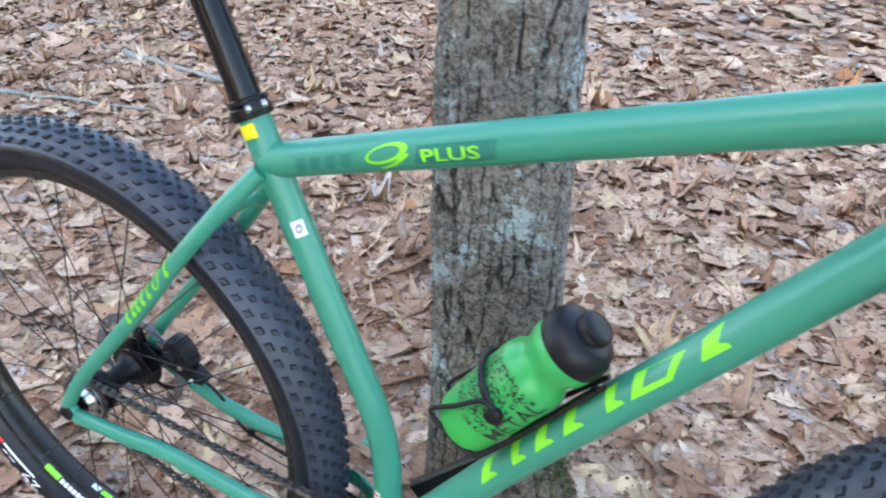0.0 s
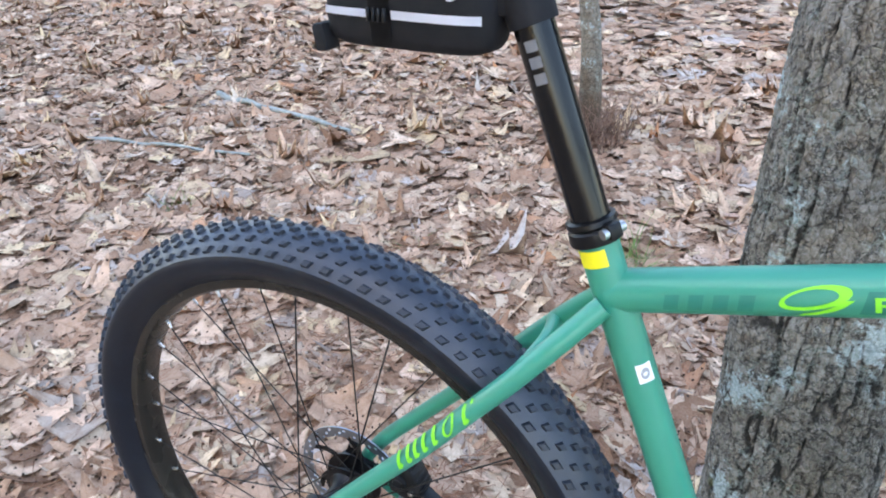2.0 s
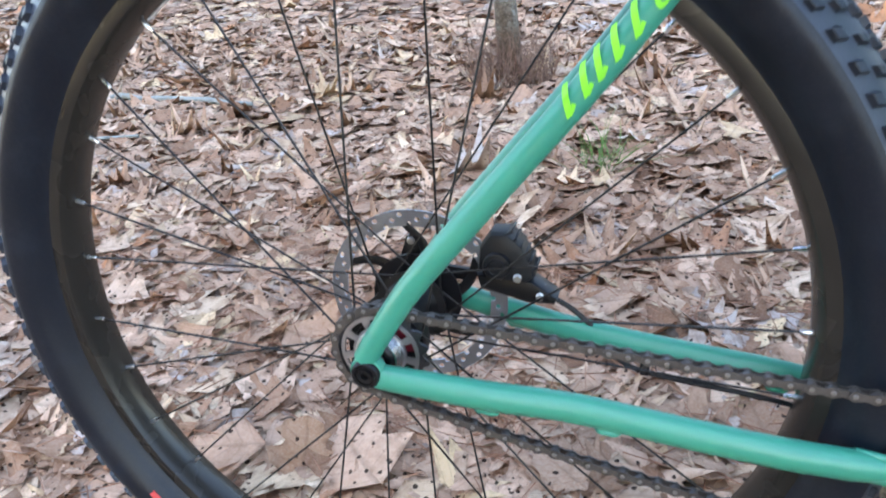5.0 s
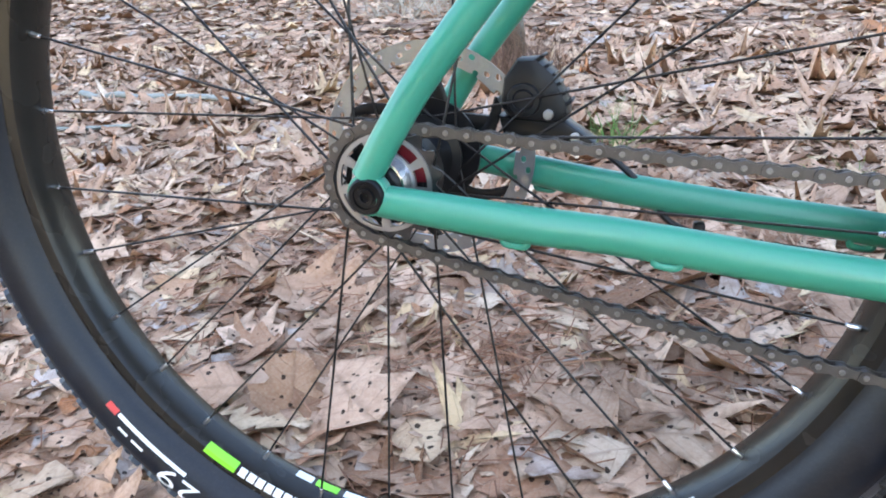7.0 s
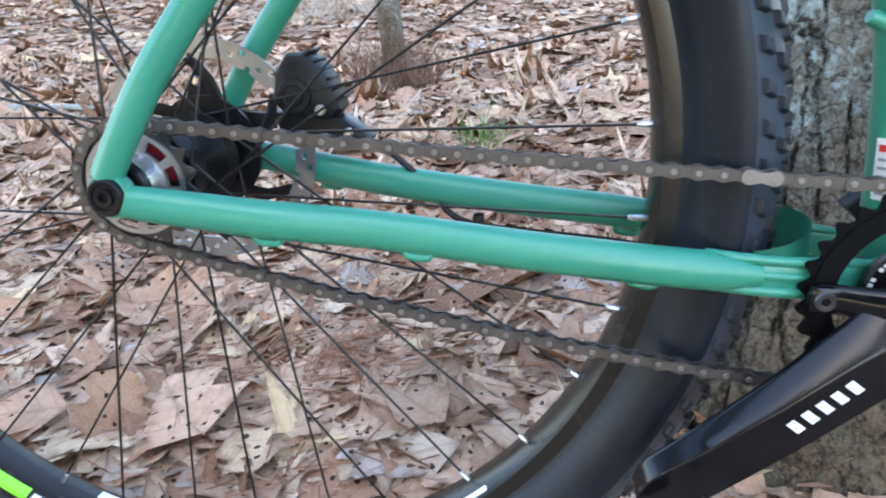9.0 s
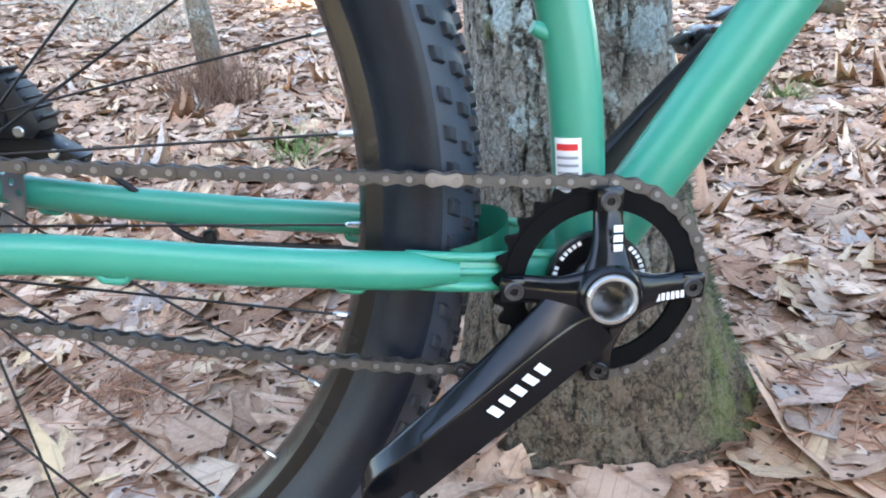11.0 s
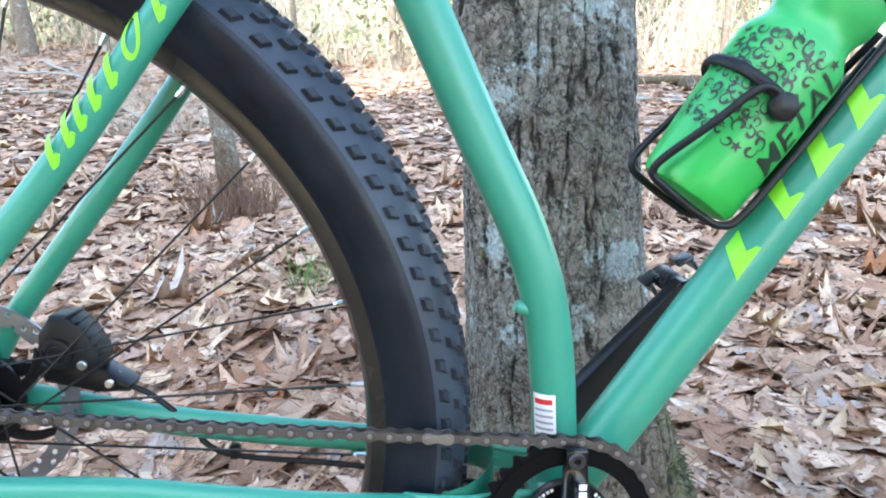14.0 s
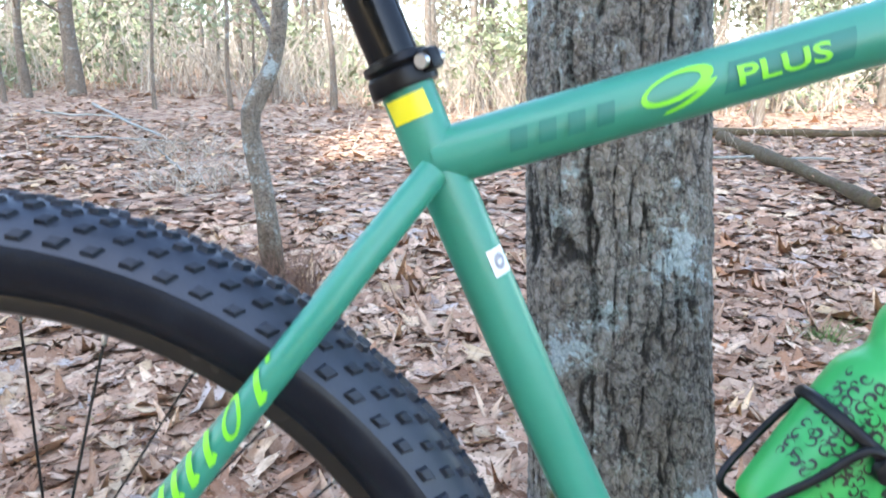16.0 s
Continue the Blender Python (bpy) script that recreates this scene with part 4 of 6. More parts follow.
tube(nut, [(-0.328, 0.050, 0.084), (-0.322, 0.050, 0.079), (-0.316, 0.050, 0.0745)], [0.0046, 0.0046, 0.0030], segs=12)
part("hose_nut", nut, SILVER, caliper)

# crankset and chain, about the crank axle
CB = BB + Vector((-0.0013, 0, 0.0064))
CR = CB + Vector((0, CH_Y, 0))
ring = part("chainring", sprocket(30, 0.0034, CR, 0.0460), RINGBLACK, bike, "black steel chainring")
edge = bmesh.new()
ring_plate(edge, 0.0566, 0.0452, CH_Y - 0.0030, CH_Y - 0.0012, CB, 72)
part("chainring_web", edge, RINGBLACK, ring)
SP = radians(-3.0)
spider = lathe(bmesh.new(), [(0.0125, -0.0735), (0.0165, -0.0735), (0.0195, -0.0700), (0.0210, -0.0630), (0.0200, -0.0520), (0.0125, -0.0500)], CB, 40, closed=True)
spider = part("crank_spider", spider, GLOSS, bike, "gloss black four-arm crank spider")
for k in range(4):
    a = SP + k * math.pi / 2
    er = Vector((math.cos(a), 0, math.sin(a)))
    pts = [CB + er * r + Vector((0, y, 0)) for r, y in ((0.014, -0.064), (0.026, -0.061), (0.038, -0.056), (0.0475, -0.0535), (0.0545, -0.0530))]
    part("spider_arm", tube_bm(smooth_path(pts, 3), [0.0150, 0.0132, 0.0116, 0.0104, 0.0096, 0.0090, 0.0087, 0.0086, 0.0086, 0.0086, 0.0086, 0.0086, 0.0086], segs=20, flat=0.55), GLOSS, spider)
for k in range(4):
    a = SP + k * math.pi / 2
    o = CB + Vector((0.052 * math.cos(a), 0, 0.052 * math.sin(a)))
    tab = bmesh.new()
    box(tab, (0.0158, 0.0066, 0.0158), Matrix.Translation(o + Vector((0, -0.0545, 0))) @ pose(0, 0, 0, 0, -math.degrees(a), 0), 0.0025)
    part("spider_tab", tab, GLOSS, spider)
    b = lathe(bmesh.new(), [(0.0001, -0.0573), (0.0025, -0.0573), (0.0025, -0.0590), (0.0050, -0.0592), (0.0056, -0.0585), (0.0056, -0.056)], o, 18)
    part("chainring_bolt", b, DARKSTEEL, spider)
hole = lathe(bmesh.new(), [(0.0112, -0.0550), (0.0112, -0.0735), (0.0122, -0.0752), (0.0140, -0.0752), (0.0150, -0.0738), (0.0150, -0.0725)], CB, 40)
part("axle_ring", hole, SILVER, spider, "bare metal crank axle ring")
part("axle_bore", lathe(bmesh.new(), [(0.0001, -0.0560), (0.0113, -0.0560), (0.0113, -0.0700)], CB, 32), DARKSTEEL, spider)
cup = lathe(bmesh.new(), [(0.0165, -0.0370), (0.0288, -0.0370), (0.0298, -0.0385), (0.0298, -0.0440), (0.0288, -0.0452), (0.0160, -0.0452)], CB, 44)
cup = part("bearing_cup", cup, BLACK, bike, "black outboard bearing cup")
bm = bmesh.new()
for k in range(26):
    if k not in (6, 7, 13, 14, 20):
        lathe(bm, [(0.0281, -0.0455), (0.0256, -0.0455)], CB, 2, start=8 + k * 7.0, sweep=4.6)
part("cup_print", bm, WHITE, cup)


def crank(sign, ang, y0):
    a = radians(ang)
    u = Vector((math.cos(a), 0, math.sin(a)))
    bm = bmesh.new()
    pts = [CB + u * r + Vector((0, y * sign, 0)) for r, y in ((0.0135, y0), (0.024, y0), (0.045, y0 + 0.003), (0.090, y0 + 0.008), (0.135, y0 + 0.010), (0.168, y0 + 0.010), (0.182, y0 + 0.010))]
    rs = [0.0195, 0.0215, 0.0200, 0.0178, 0.0164, 0.0158, 0.0095]
    if sign > 0:
        rs = [0.0165, 0.0160, 0.0140, 0.0122, 0.0108, 0.0104, 0.0070]
    P = smooth_path(pts, 4)
    R = []
    for i in range(len(rs) - 1):
        R += [rs[i] + (rs[i + 1] - rs[i]) * k / 4 for k in range(4)]
    rad, ringsv = [*R, rs[-1]], []
    side_, over_ = Vector((0, 1, 0)), Vector((-u.z, 0, u.x))
    # a forged section: a flat outer face, a broad bevel along its upper edge and rounded corners
    ns = 17
    for i_, (p_, r_) in enumerate(zip(P, rad)):
        b_ = -0.05 - 0.75 * min(1.0, i_ / (len(P) - 6))
        sect = [(0.94, -0.99), (0.55, -1.0), (b_ + 0.14, -1.0), (b_ + 0.04, -0.99), (b_, -0.95), (b_ * 0.5 - 0.48, -0.30), (-0.97, 0.34), (-1.0, 0.50), (-1.0, 0.78), (-0.92, 0.96), (-0.75, 1.0), (0.0, 1.0), (0.75, 1.0), (0.92, 0.96), (1.0, 0.80), (1.0, 0.0), (1.0, -0.80)]
        ringsv.append([bm.verts.new(p_ + side_ * (-0.0092 * d_ * sign) + over_ * (r_ * o_)) for o_, d_ in sect])
    for p_, q_ in zip(ringsv, ringsv[1:]):
        for k in range(ns):
            bm.faces.new((p_[k], p_[(k + 1) % ns], q_[(k + 1) % ns], q_[k]))
    bm.faces.new(ringsv[0][::-1])
    bm.faces.new(ringsv[-1])
    bmesh.ops.recalc_face_normals(bm, faces=bm.faces)
    arm_ob = part("crank_arm", bm, GLOSS if sign < 0 else PLASTIC, bike, "gloss black forged crank arm")
    e = CB + u * 0.175 + Vector((0, (y0 + 0.010) * sign, 0))
    lo, hi = sorted((0.0078 * sign, -0.0085 * sign))
    part("pedal_eye", disc(bmesh.new(), 0.0105, lo, hi, e, 24), GLOSS, arm_ob)
    b = lathe(bmesh.new(), [(0.0030, sign * 0.0090), (0.0072, sign * 0.0092), (0.0080, sign * 0.0075)], e, 20)
    part("pedal_insert", b, STEEL, arm_ob)
    cx = e + Vector((0, sign * 0.043, 0))
    tilt = Matrix.Translation(cx) @ pose(0, 0, 0, 0, -30, 0)
    spindle = part("pedal_spindle", tube_bm([e, e + Vector((0, sign * 0.030, 0)), cx + Vector((0, sign * 0.026, 0))], [0.0065, 0.0060, 0.0070], segs=16), DARKSTEEL, arm_ob)
    part("pedal_body", box(bmesh.new(), (0.020, 0.042, 0.014), tilt, 0.005, 2), DARKSTEEL, arm_ob, "dark worn metal clip-in pedal")
    for dx in (-0.012, 0.021):
        claw = bmesh.new()
        box(claw, (0.016, 0.024, 0.0040), tilt @ Matrix.Translation((dx, 0, 0.007)), 0.0018, 2)
        box(claw, (0.0035, 0.030, 0.0100), tilt @ Matrix.Translation((dx * 1.25, 0, 0)), 0.0015, 1)
        part("pedal_claw", claw, DARKSTEEL, arm_ob)
    return arm_ob, u


arm_r, cu = crank(-1, 218.5, 0.0655)
crank(1, 46.0, 0.066)
# print bars on the crank
cn = Vector((-cu.z, 0, cu.x))
for k in range(5):
    bm = bmesh.new()
    o = CB + cu * (0.0540 + 0.0088 * k) + cn * 0.0030 + Vector((0, -0.0782 - 0.00105 * k, 0))
    q = [o + cu * (0.0024 * a + 0.0010 * b) + cn * (-0.0040 * b) + Vector((0, -0.0016 - 0.15 * 0.0024 * a, 0)) for a, b in ((-1, -1), (1, -1), (1, 1), (-1, 1))]
    bm.faces.new([bm.verts.new(v) for v in q])
    part("crank_print", bm, WHITE, arm_r, "white print bar")
bars = [(0.004, 0.0285 + 0.0055 * k, 0.0050, 0.0040, -0.0686) for k in range(3)] + [(0.0290 + 0.0030 * k, -0.0042, 0.0020, 0.0046, -0.0655 + 0.0006 * k) for k in range(6)]
for x, z, w, h, y in bars:
    bm = bmesh.new()
    o = CB + Vector((x, 0, z))
    bm.faces.new([bm.verts.new(o + Vector((a * w / 2, y, b * h / 2))) for a, b in ((-1, -1), (1, -1), (1, 1), (-1, 1))])
    part("spider_print", bm, WHITE, spider)


def chain_points():
    """The chain's pitch line round cog and chainring."""
    r1, r2 = PITCH / (2 * math.sin(math.pi / 18)), PITCH / (2 * math.sin(math.pi / 30))
    c1, c2 = Vector((AX.x, AX.z)), Vector((CB.x, CB.z))
    d = c2 - c1
    base, off = math.atan2(d.y, d.x), math.acos((r1 - r2) / d.length)
    line = []
    up, low = base + off, base - off
    n = 60
    for k in range(n + 1):
        a = up + (2 * math.pi - 2 * off) * k / n
        line.append(c1 + r1 * Vector((math.cos(a), math.sin(a))))
    e1 = c2 + r2 * Vector((math.cos(low), math.sin(low)))
    s1 = line[-1].copy()
    for k in range(1, 40):
        t = k / 40
        line.append(s1.lerp(e1, t) + Vector((0, -0.010 * 4 * t * (1 - t))))
    for k in range(n + 1):
        a = low + 2 * off * k / n
        line.append(c2 + r2 * Vector((math.cos(a), math.sin(a))))
    s2 = line[-1].copy()
    for k in range(1, 30):
        t = k / 30
        line.append(s2.lerp(line[0], t) + Vector((0, -0.0025 * 4 * t * (1 - t))))
    total = [0.0]
    line.append(line[0])
    for p, q in zip(line, line[1:]):
        total.append(total[-1] + (q - p).length)
    count = 2 * round(total[-1] / PITCH / 2)
    out, j = [], 0
    for k in range(count):
        s = total[-1] * k / count
        while total[j + 1] < s:
            j += 1
        t = (s - total[j]) / (total[j + 1] - total[j])
        out.append(line[j].lerp(line[j + 1], t))
    return out


def link_mesh(name, y_in, y_out, material, height, length):
    bm = bmesh.new()
    outline = []
    for k in range(9):
        a = radians(-90 + 180 * k / 8)
        outline.append((length / 2 + height * math.cos(a), height * math.sin(a)))
    outline.append((0, height * 0.62))
    for k in range(9):
        a = radians(90 + 180 * k / 8)
        outline.append((-length / 2 + height * math.cos(a), height * math.sin(a)))
    outline.append((0, -height * 0.62))
    prism(bm, outline, -y_out, -y_in, 0)
    prism(bm, outline, y_in, y_out, 0)
    return mesh_of(name, bm, material, False)


def chain():
    pts = chain_points()
    rollers = bmesh.new()
    for p in pts:
        disc(rollers, 0.0037, CH_Y - 0.0016, CH_Y + 0.0016, (p.x, 0, p.y), 10, 0.0004)
    whole = part("chain", rollers, CHAINMAT, bike, "dusty brown steel chain")
    inner, outer = link_mesh("chain_link", 0.0016, 0.0025, CHAINMAT, 0.0041, PITCH), link_mesh("chain_link", 0.0026, 0.0036, CHAINMAT, 0.0040, PITCH)
    quick = link_mesh("quick_link", 0.0026, 0.0038, CHAINPIN, 0.0042, PITCH)
    pin = mesh_of("chain_pin", disc(bmesh.new(), 0.0018, -0.0042, 0.0042, (0, 0, 0), 10, 0.0003), CHAINPIN)
    best = min(range(0, len(pts), 2), key=lambda i: (pts[i] + pts[(i + 1) % len(pts)] - Vector((-0.174, 0.132))).length)
    for i, p in enumerate(pts):
        q = pts[(i + 1) % len(pts)]
        mid, d = (p + q) / 2, q - p
        me = quick if i == best else (outer if i % 2 == 0 else inner)
        ob = part("quick_link" if i == best else "chain_link", me, None, whole, "bright steel quick link" if i == best else "")
        ob.matrix_basis = Matrix.Translation((mid.x, CH_Y, mid.y)) @ pose(0, 0, 0, 0, -math.degrees(math.atan2(d.y, d.x)), 0)
        ob = part("chain_pin", pin, None, whole)
        ob.matrix_basis = Matrix.Translation((p.x, CH_Y, p.y))


chain()

# seatpost, clamp, saddle
SEATDIR = Vector((-0.374, 0, 0.927)).normalized()
S_TOP = Vector((-0.151, 0, 0.507))
post = part("seatpost", tube_bm([S_TOP - SEATDIR * 0.05, S_TOP + SEATDIR * 0.285], 0.0155, segs=32), POSTBLACK, bike, "satin black seatpost with white print")
clamp = bmesh.new()
m = Matrix.Translation(S_TOP) @ Matrix(((SEATDIR.z, 0, SEATDIR.x, 0), (0, 1, 0, 0), (-SEATDIR.x, 0, SEATDIR.z, 0), (0, 0, 0, 1)))
lathe(clamp, [(0.0160, -0.004), (0.0205, -0.004), (0.0212, -0.002), (0.0205, 0.0065), (0.0185, 0.0085), (0.0205, 0.011), (0.0200, 0.0150), (0.0160, 0.0160)], (0, 0, 0), 40, axis="z")
box(clamp, (0.012, 0.010, 0.013), pose(0.0, -0.0235, 0.006), 0.002)
bmesh.ops.transform(clamp, matrix=m @ pose(0, 0, 0, 0, 0, 55), verts=clamp.verts)
clamp = part("seat_clamp", clamp, BLACK, bike, "black seatpost clamp")
bolt = bmesh.new()
tube(bolt, [(-0.010, -0.0235, 0.006), (0.0105, -0.0235, 0.006), (0.0110, -0.0235, 0.006)], [0.0042, 0.0042, 0.0020], segs=14)
bmesh.ops.transform(bolt, matrix=m @ pose(0, 0, 0, 0, 0, 55), verts=bolt.verts)
part("clamp_bolt", bolt, STEEL, clamp)
POST_SKIN = Skin(S_TOP, S_TOP + SEATDIR, 0.0155)
for s in (0.1245, 0.1365, 0.1485, 0.1930, 0.2050):
    bm = bmesh.new()
    POST_SKIN.quad(bm, [(s, -0.0050), (s + 0.0080, -0.0050), (s + 0.0080, 0.0040), (s, 0.0040)])
    part("post_print", bm, DULLPRINT, post, "grey print bar on the seatpost")
sad = bmesh.new()
SZ = S_TOP + SEATDIR * 0.31
rows = []
for i in range(15):
    t = i / 14
    x = -0.135 + 0.270 * t
    w = 0.070 * (1 - t) ** 1.3 + 0.019
    rows.append([])
    for k in range(13):
        a = radians(-100 + 200 * k / 12)
        rows[-1].append(sad.verts.new(SZ + Vector((x, w * math.sin(a), 0.018 * math.cos(a) + 0.006 * (2 * t - 1) ** 2))))
for p, q in zip(rows, rows[1:]):
    for k in range(12):
        sad.faces.new((p[k], p[k + 1], q[k + 1], q[k]))
bmesh.ops.solidify(sad, geom=sad.faces, thickness=0.006)
saddle = part("saddle", sad, PLASTIC, bike, "black saddle")
rails = bmesh.new()
for y in (-0.022, 0.022):
    tube(rails, smooth_path([SZ + Vector((-0.11, y, 0.008)), SZ + Vector((-0.07, y, -0.018)), SZ + Vector((0.03, y, -0.022)), SZ + Vector((0.10, y * 0.5, 0.006))]), 0.0035, segs=10)
part("saddle_rail", rails, STEEL, saddle)
head = bmesh.new()
box(head, (0.05, 0.05, 0.022), pose(*(S_TOP + SEATDIR * 0.283), 0, 0, 0), 0.006)
part("seatpost_head", head, BLACK, post)

# fork, stem and bar
fork = bmesh.new()
ST = (HEAD0 - HEAD1).normalized()
CROWN = HEAD0 + ST * 0.028
box(fork, (0.050, 0.150, 0.040), Matrix.Translation(CROWN) @ pose(0, 0, 0, 0, 17, 0), 0.012)
for y in (-0.062, 0.062):
    tube(fork, smooth_path([CROWN + Vector((0, y, 0.01)), CROWN.lerp(FAX, 0.5) + Vector((0.0, y, 0)), FAX + Vector((0, y, 0))]), 0.0185, segs=20)
part("fork", fork, BLACK, bike, "black fork")
stem = bmesh.new()
tube(stem, [HEAD1, HEAD1 - ST * 0.045], 0.0185, segs=20)
H = HEAD1 - ST * 0.03
tube(stem, [H, H + Vector((0.075, 0, 0.018))], 0.0165, segs=20)
part("stem", stem, BLACK, bike)
part("handlebar", tube_bm(smooth_path([H + Vector((0.03, -0.36, 0.03)), H + Vector((0.065, -0.15, 0.022)), H + Vector((0.075, 0, 0.018)), H + Vector((0.065, 0.15, 0.022)), H + Vector((0.03, 0.36, 0.03))]), 0.0125, segs=16), BLACK, bike)


# bottle cage, in the down tube's frame
def dt(s, w, y=0.0):
    return D0 + DD * (s + 0.010) + DW * (w - 0.008) + Vector((0, y, 0))


cage = bmesh.new()
for sg in (-1, 1):
    wire = [dt(*p[:2], p[2] * sg) for p in ((0.385, 0.030, 0.008), (0.300, 0.034, 0.018), (0.232, 0.037, 0.022), (0.217, 0.044, 0.022), (0.2135, 0.060, 0.023), (0.2135, 0.092, 0.023), (0.216, 0.1045, 0.022),
                                              (0.228, 0.1060, 0.026), (0.262, 0.0985, 0.036), (0.286, 0.0935, 0.0395), (0.2965, 0.088, 0.0412), (0.2975, 0.079, 0.0416), (0.2935, 0.0745, 0.0416))]
    tube(cage, smooth_path(wire, 5), 0.0028, segs=10)
tube(cage, [dt(0.2135, 0.096, -0.023), dt(0.2135, 0.096, 0.023)], 0.0028, segs=8)
band = [dt(0.2965 + 0.004 * math.sin(a), 0.0735 + 0.0400 * math.sin(a), 0.0412 * math.cos(a)) for a in [radians(-12 + 204 * k / 24) for k in range(25)]]
tube(cage, band, 0.0042, segs=12, flat=0.6)
cage = part("bottle_cage", cage, PLASTIC, bike, "black wire bottle cage")
for sg in (-1, 1):
    o = dt(0.2930, 0.0725)
    b = lathe(bmesh.new(), [(0.0001, sg * 0.0465), (0.0070, sg * 0.0462), (0.0088, sg * 0.0450), (0.0092, sg * 0.0430), (0.0092, sg * 0.0395), (0.0001, sg * 0.039)], o, 24)
    part("cage_bumper", b, PLASTIC, cage)
mount = tube_bm([dt(0.255, 0.026), dt(0.372, 0.026)], 0.0060, segs=12)
part("cage_mount", mount, PLASTIC, cage)

# the bottle
BW = 0.0695
bottle = thing("water_bottle", dt(0.2190, BW), "green squeeze bottle with dark ornament print and black cap", "bottle")
q = (DD + 0.036 * DW).to_track_quat("Z", "Y").to_matrix().to_4x4()
BM = Matrix.Translation(dt(0.2190, BW)) @ q


def turned(profile, segs=56):
    bm = lathe(bmesh.new(), profile, (0, 0, 0), segs, axis="z")
    bmesh.ops.transform(bm, matrix=BM, verts=bm.verts)
    return bm


GREENPLASTIC = Nodes("translucent_green_plastic")
_v = GREENPLASTIC.coords()
_c = GREENPLASTIC.mix(GREENPLASTIC.noise(_v, 25), (0.013, 0.34, 0.038), (0.020, 0.43, 0.060))
_s = GREENPLASTIC.add("SeparateXYZ")
GREENPLASTIC.link(_v, _s.inputs[0])
_c = GREENPLASTIC.mix(GREENPLASTIC.grey(_s.outputs[2], 0.20, 0.27, 0, 0.85), _c, (0.030, 0.33, 0.095))
GREENPLASTIC.bump(GREENPLASTIC.noise(_v, 700, 2), 0.05, 0.0003)
GREENPLASTIC = GREENPLASTIC.set(color=_c, rough=0.34, sss=0.0)
shell = [(0.0001, 0.0), (0.0275, 0.0), (0.0318, 0.0015), (0.0342, 0.006), (0.0350, 0.015), (0.0374, 0.060), (0.0378, 0.108), (0.0368, 0.116), (0.0328, 0.123), (0.0301, 0.129), (0.0296, 0.134), (0.0308, 0.140), (0.0342, 0.148), (0.0352, 0.154), (0.0350, 0.162), (0.0330, 0.168)]
part("bottle_body", turned(shell), GREENPLASTIC, bottle, "translucent bright green plastic")
capp = [(0.0335, 0.162), (0.0362, 0.163), (0.0366, 0.168), (0.0358, 0.176), (0.0315, 0.185), (0.0225, 0.1895), (0.0170, 0.1905), (0.0160, 0.1935), (0.0172, 0.1945), (0.0172, 0.1990), (0.0150, 0.2010), (0.0080, 0.2018), (0.0001, 0.2015)]
part("bottle_cap", turned(capp), PLASTIC, bottle, "black ribbed cap with nozzle")


def bottle_r(h):
    return 0.0350 + 0.0024 * (h - 0.015) / 0.045 if h < 0.06 else 0.0374 + 0.0004 * (h - 0.06) / 0.048


# the side of the bottle that faces away from the bicycle's plane, seen by the camera
CAMSIDE = math.atan2(*(q.to_3x3().inverted() @ Vector((0, -1, 0))).yx)


def on_bottle(h, g, lift=0.0006):
    """h along the bottle, g round it, in metres from the near side."""
    r = bottle_r(h) + lift
    a = CAMSIDE + g / r
    return BM @ Vector((r * math.cos(a), r * math.sin(a), h))


INK = plain("black_ink", (0.012, 0.03, 0.018), 0.4, vary=0.1)
test = on_bottle(0.05, 0.01) - on_bottle(0.05, 0)
ROUND = 1 if test.dot(DW) > 0 else -1
cu_ = bpy.data.curves.new("words", "FONT")
cu_.body, cu_.size, cu_.shear, cu_.resolution_u, cu_.offset = "METAL", 0.0175, 0.15, 3, 0.0001
ob_ = new("words", cu_)
me_ = bpy.data.meshes.new_from_object(ob_.evaluated_get(bpy.context.evaluated_depsgraph_get()))
bpy.data.objects.remove(ob_)
bm = bmesh.new()
bm.from_mesh(me_)
bmesh.ops.triangulate(bm, faces=bm.faces)
bmesh.ops.subdivide_edges(bm, edges=[e for e in bm.edges if e.calc_length() > 0.003], cuts=2)
lo_x, hi_x, hi_y = min(v.co.x for v in bm.verts), max(v.co.x for v in bm.verts), max(v.co.y for v in bm.verts)
for v in bm.verts:
    v.co = on_bottle(0.0375 + (v.co.x - lo_x) / (hi_x - lo_x) * 0.075, ROUND * (-0.0310 + v.co.y / hi_y * 0.0205))
part("lettering", bm, INK, bottle, "black word METAL")


def scroll(bm, h, g, size, turn, flip):
    """A small curling ornament with a tapering tail."""
    pts = []
    for k in range(22):
        t = k / 21
        a = turn + flip * t * 5.2
        r = size * (0.12 + 0.88 * t)
        pts.append((h + r * math.cos(a), g + r * math.sin(a), size * 0.26 * (1.15 - t)))
    rows = []
    for i, (x, y, w) in enumerate(pts):
        j, l = max(i - 1, 0), min(i + 1, len(pts) - 1)
        dx, dy = pts[l][0] - pts[j][0], pts[l][1] - pts[j][1]
        n = math.hypot(dx, dy) or 1
        rows.append([bm.verts.new(on_bottle(x - dy / n * w, y + dx / n * w)), bm.verts.new(on_bottle(x + dy / n * w, y - dx / n * w))])
    for p, r in zip(rows, rows[1:]):
        bm.faces.new((p[0], p[1], r[1], r[0]))


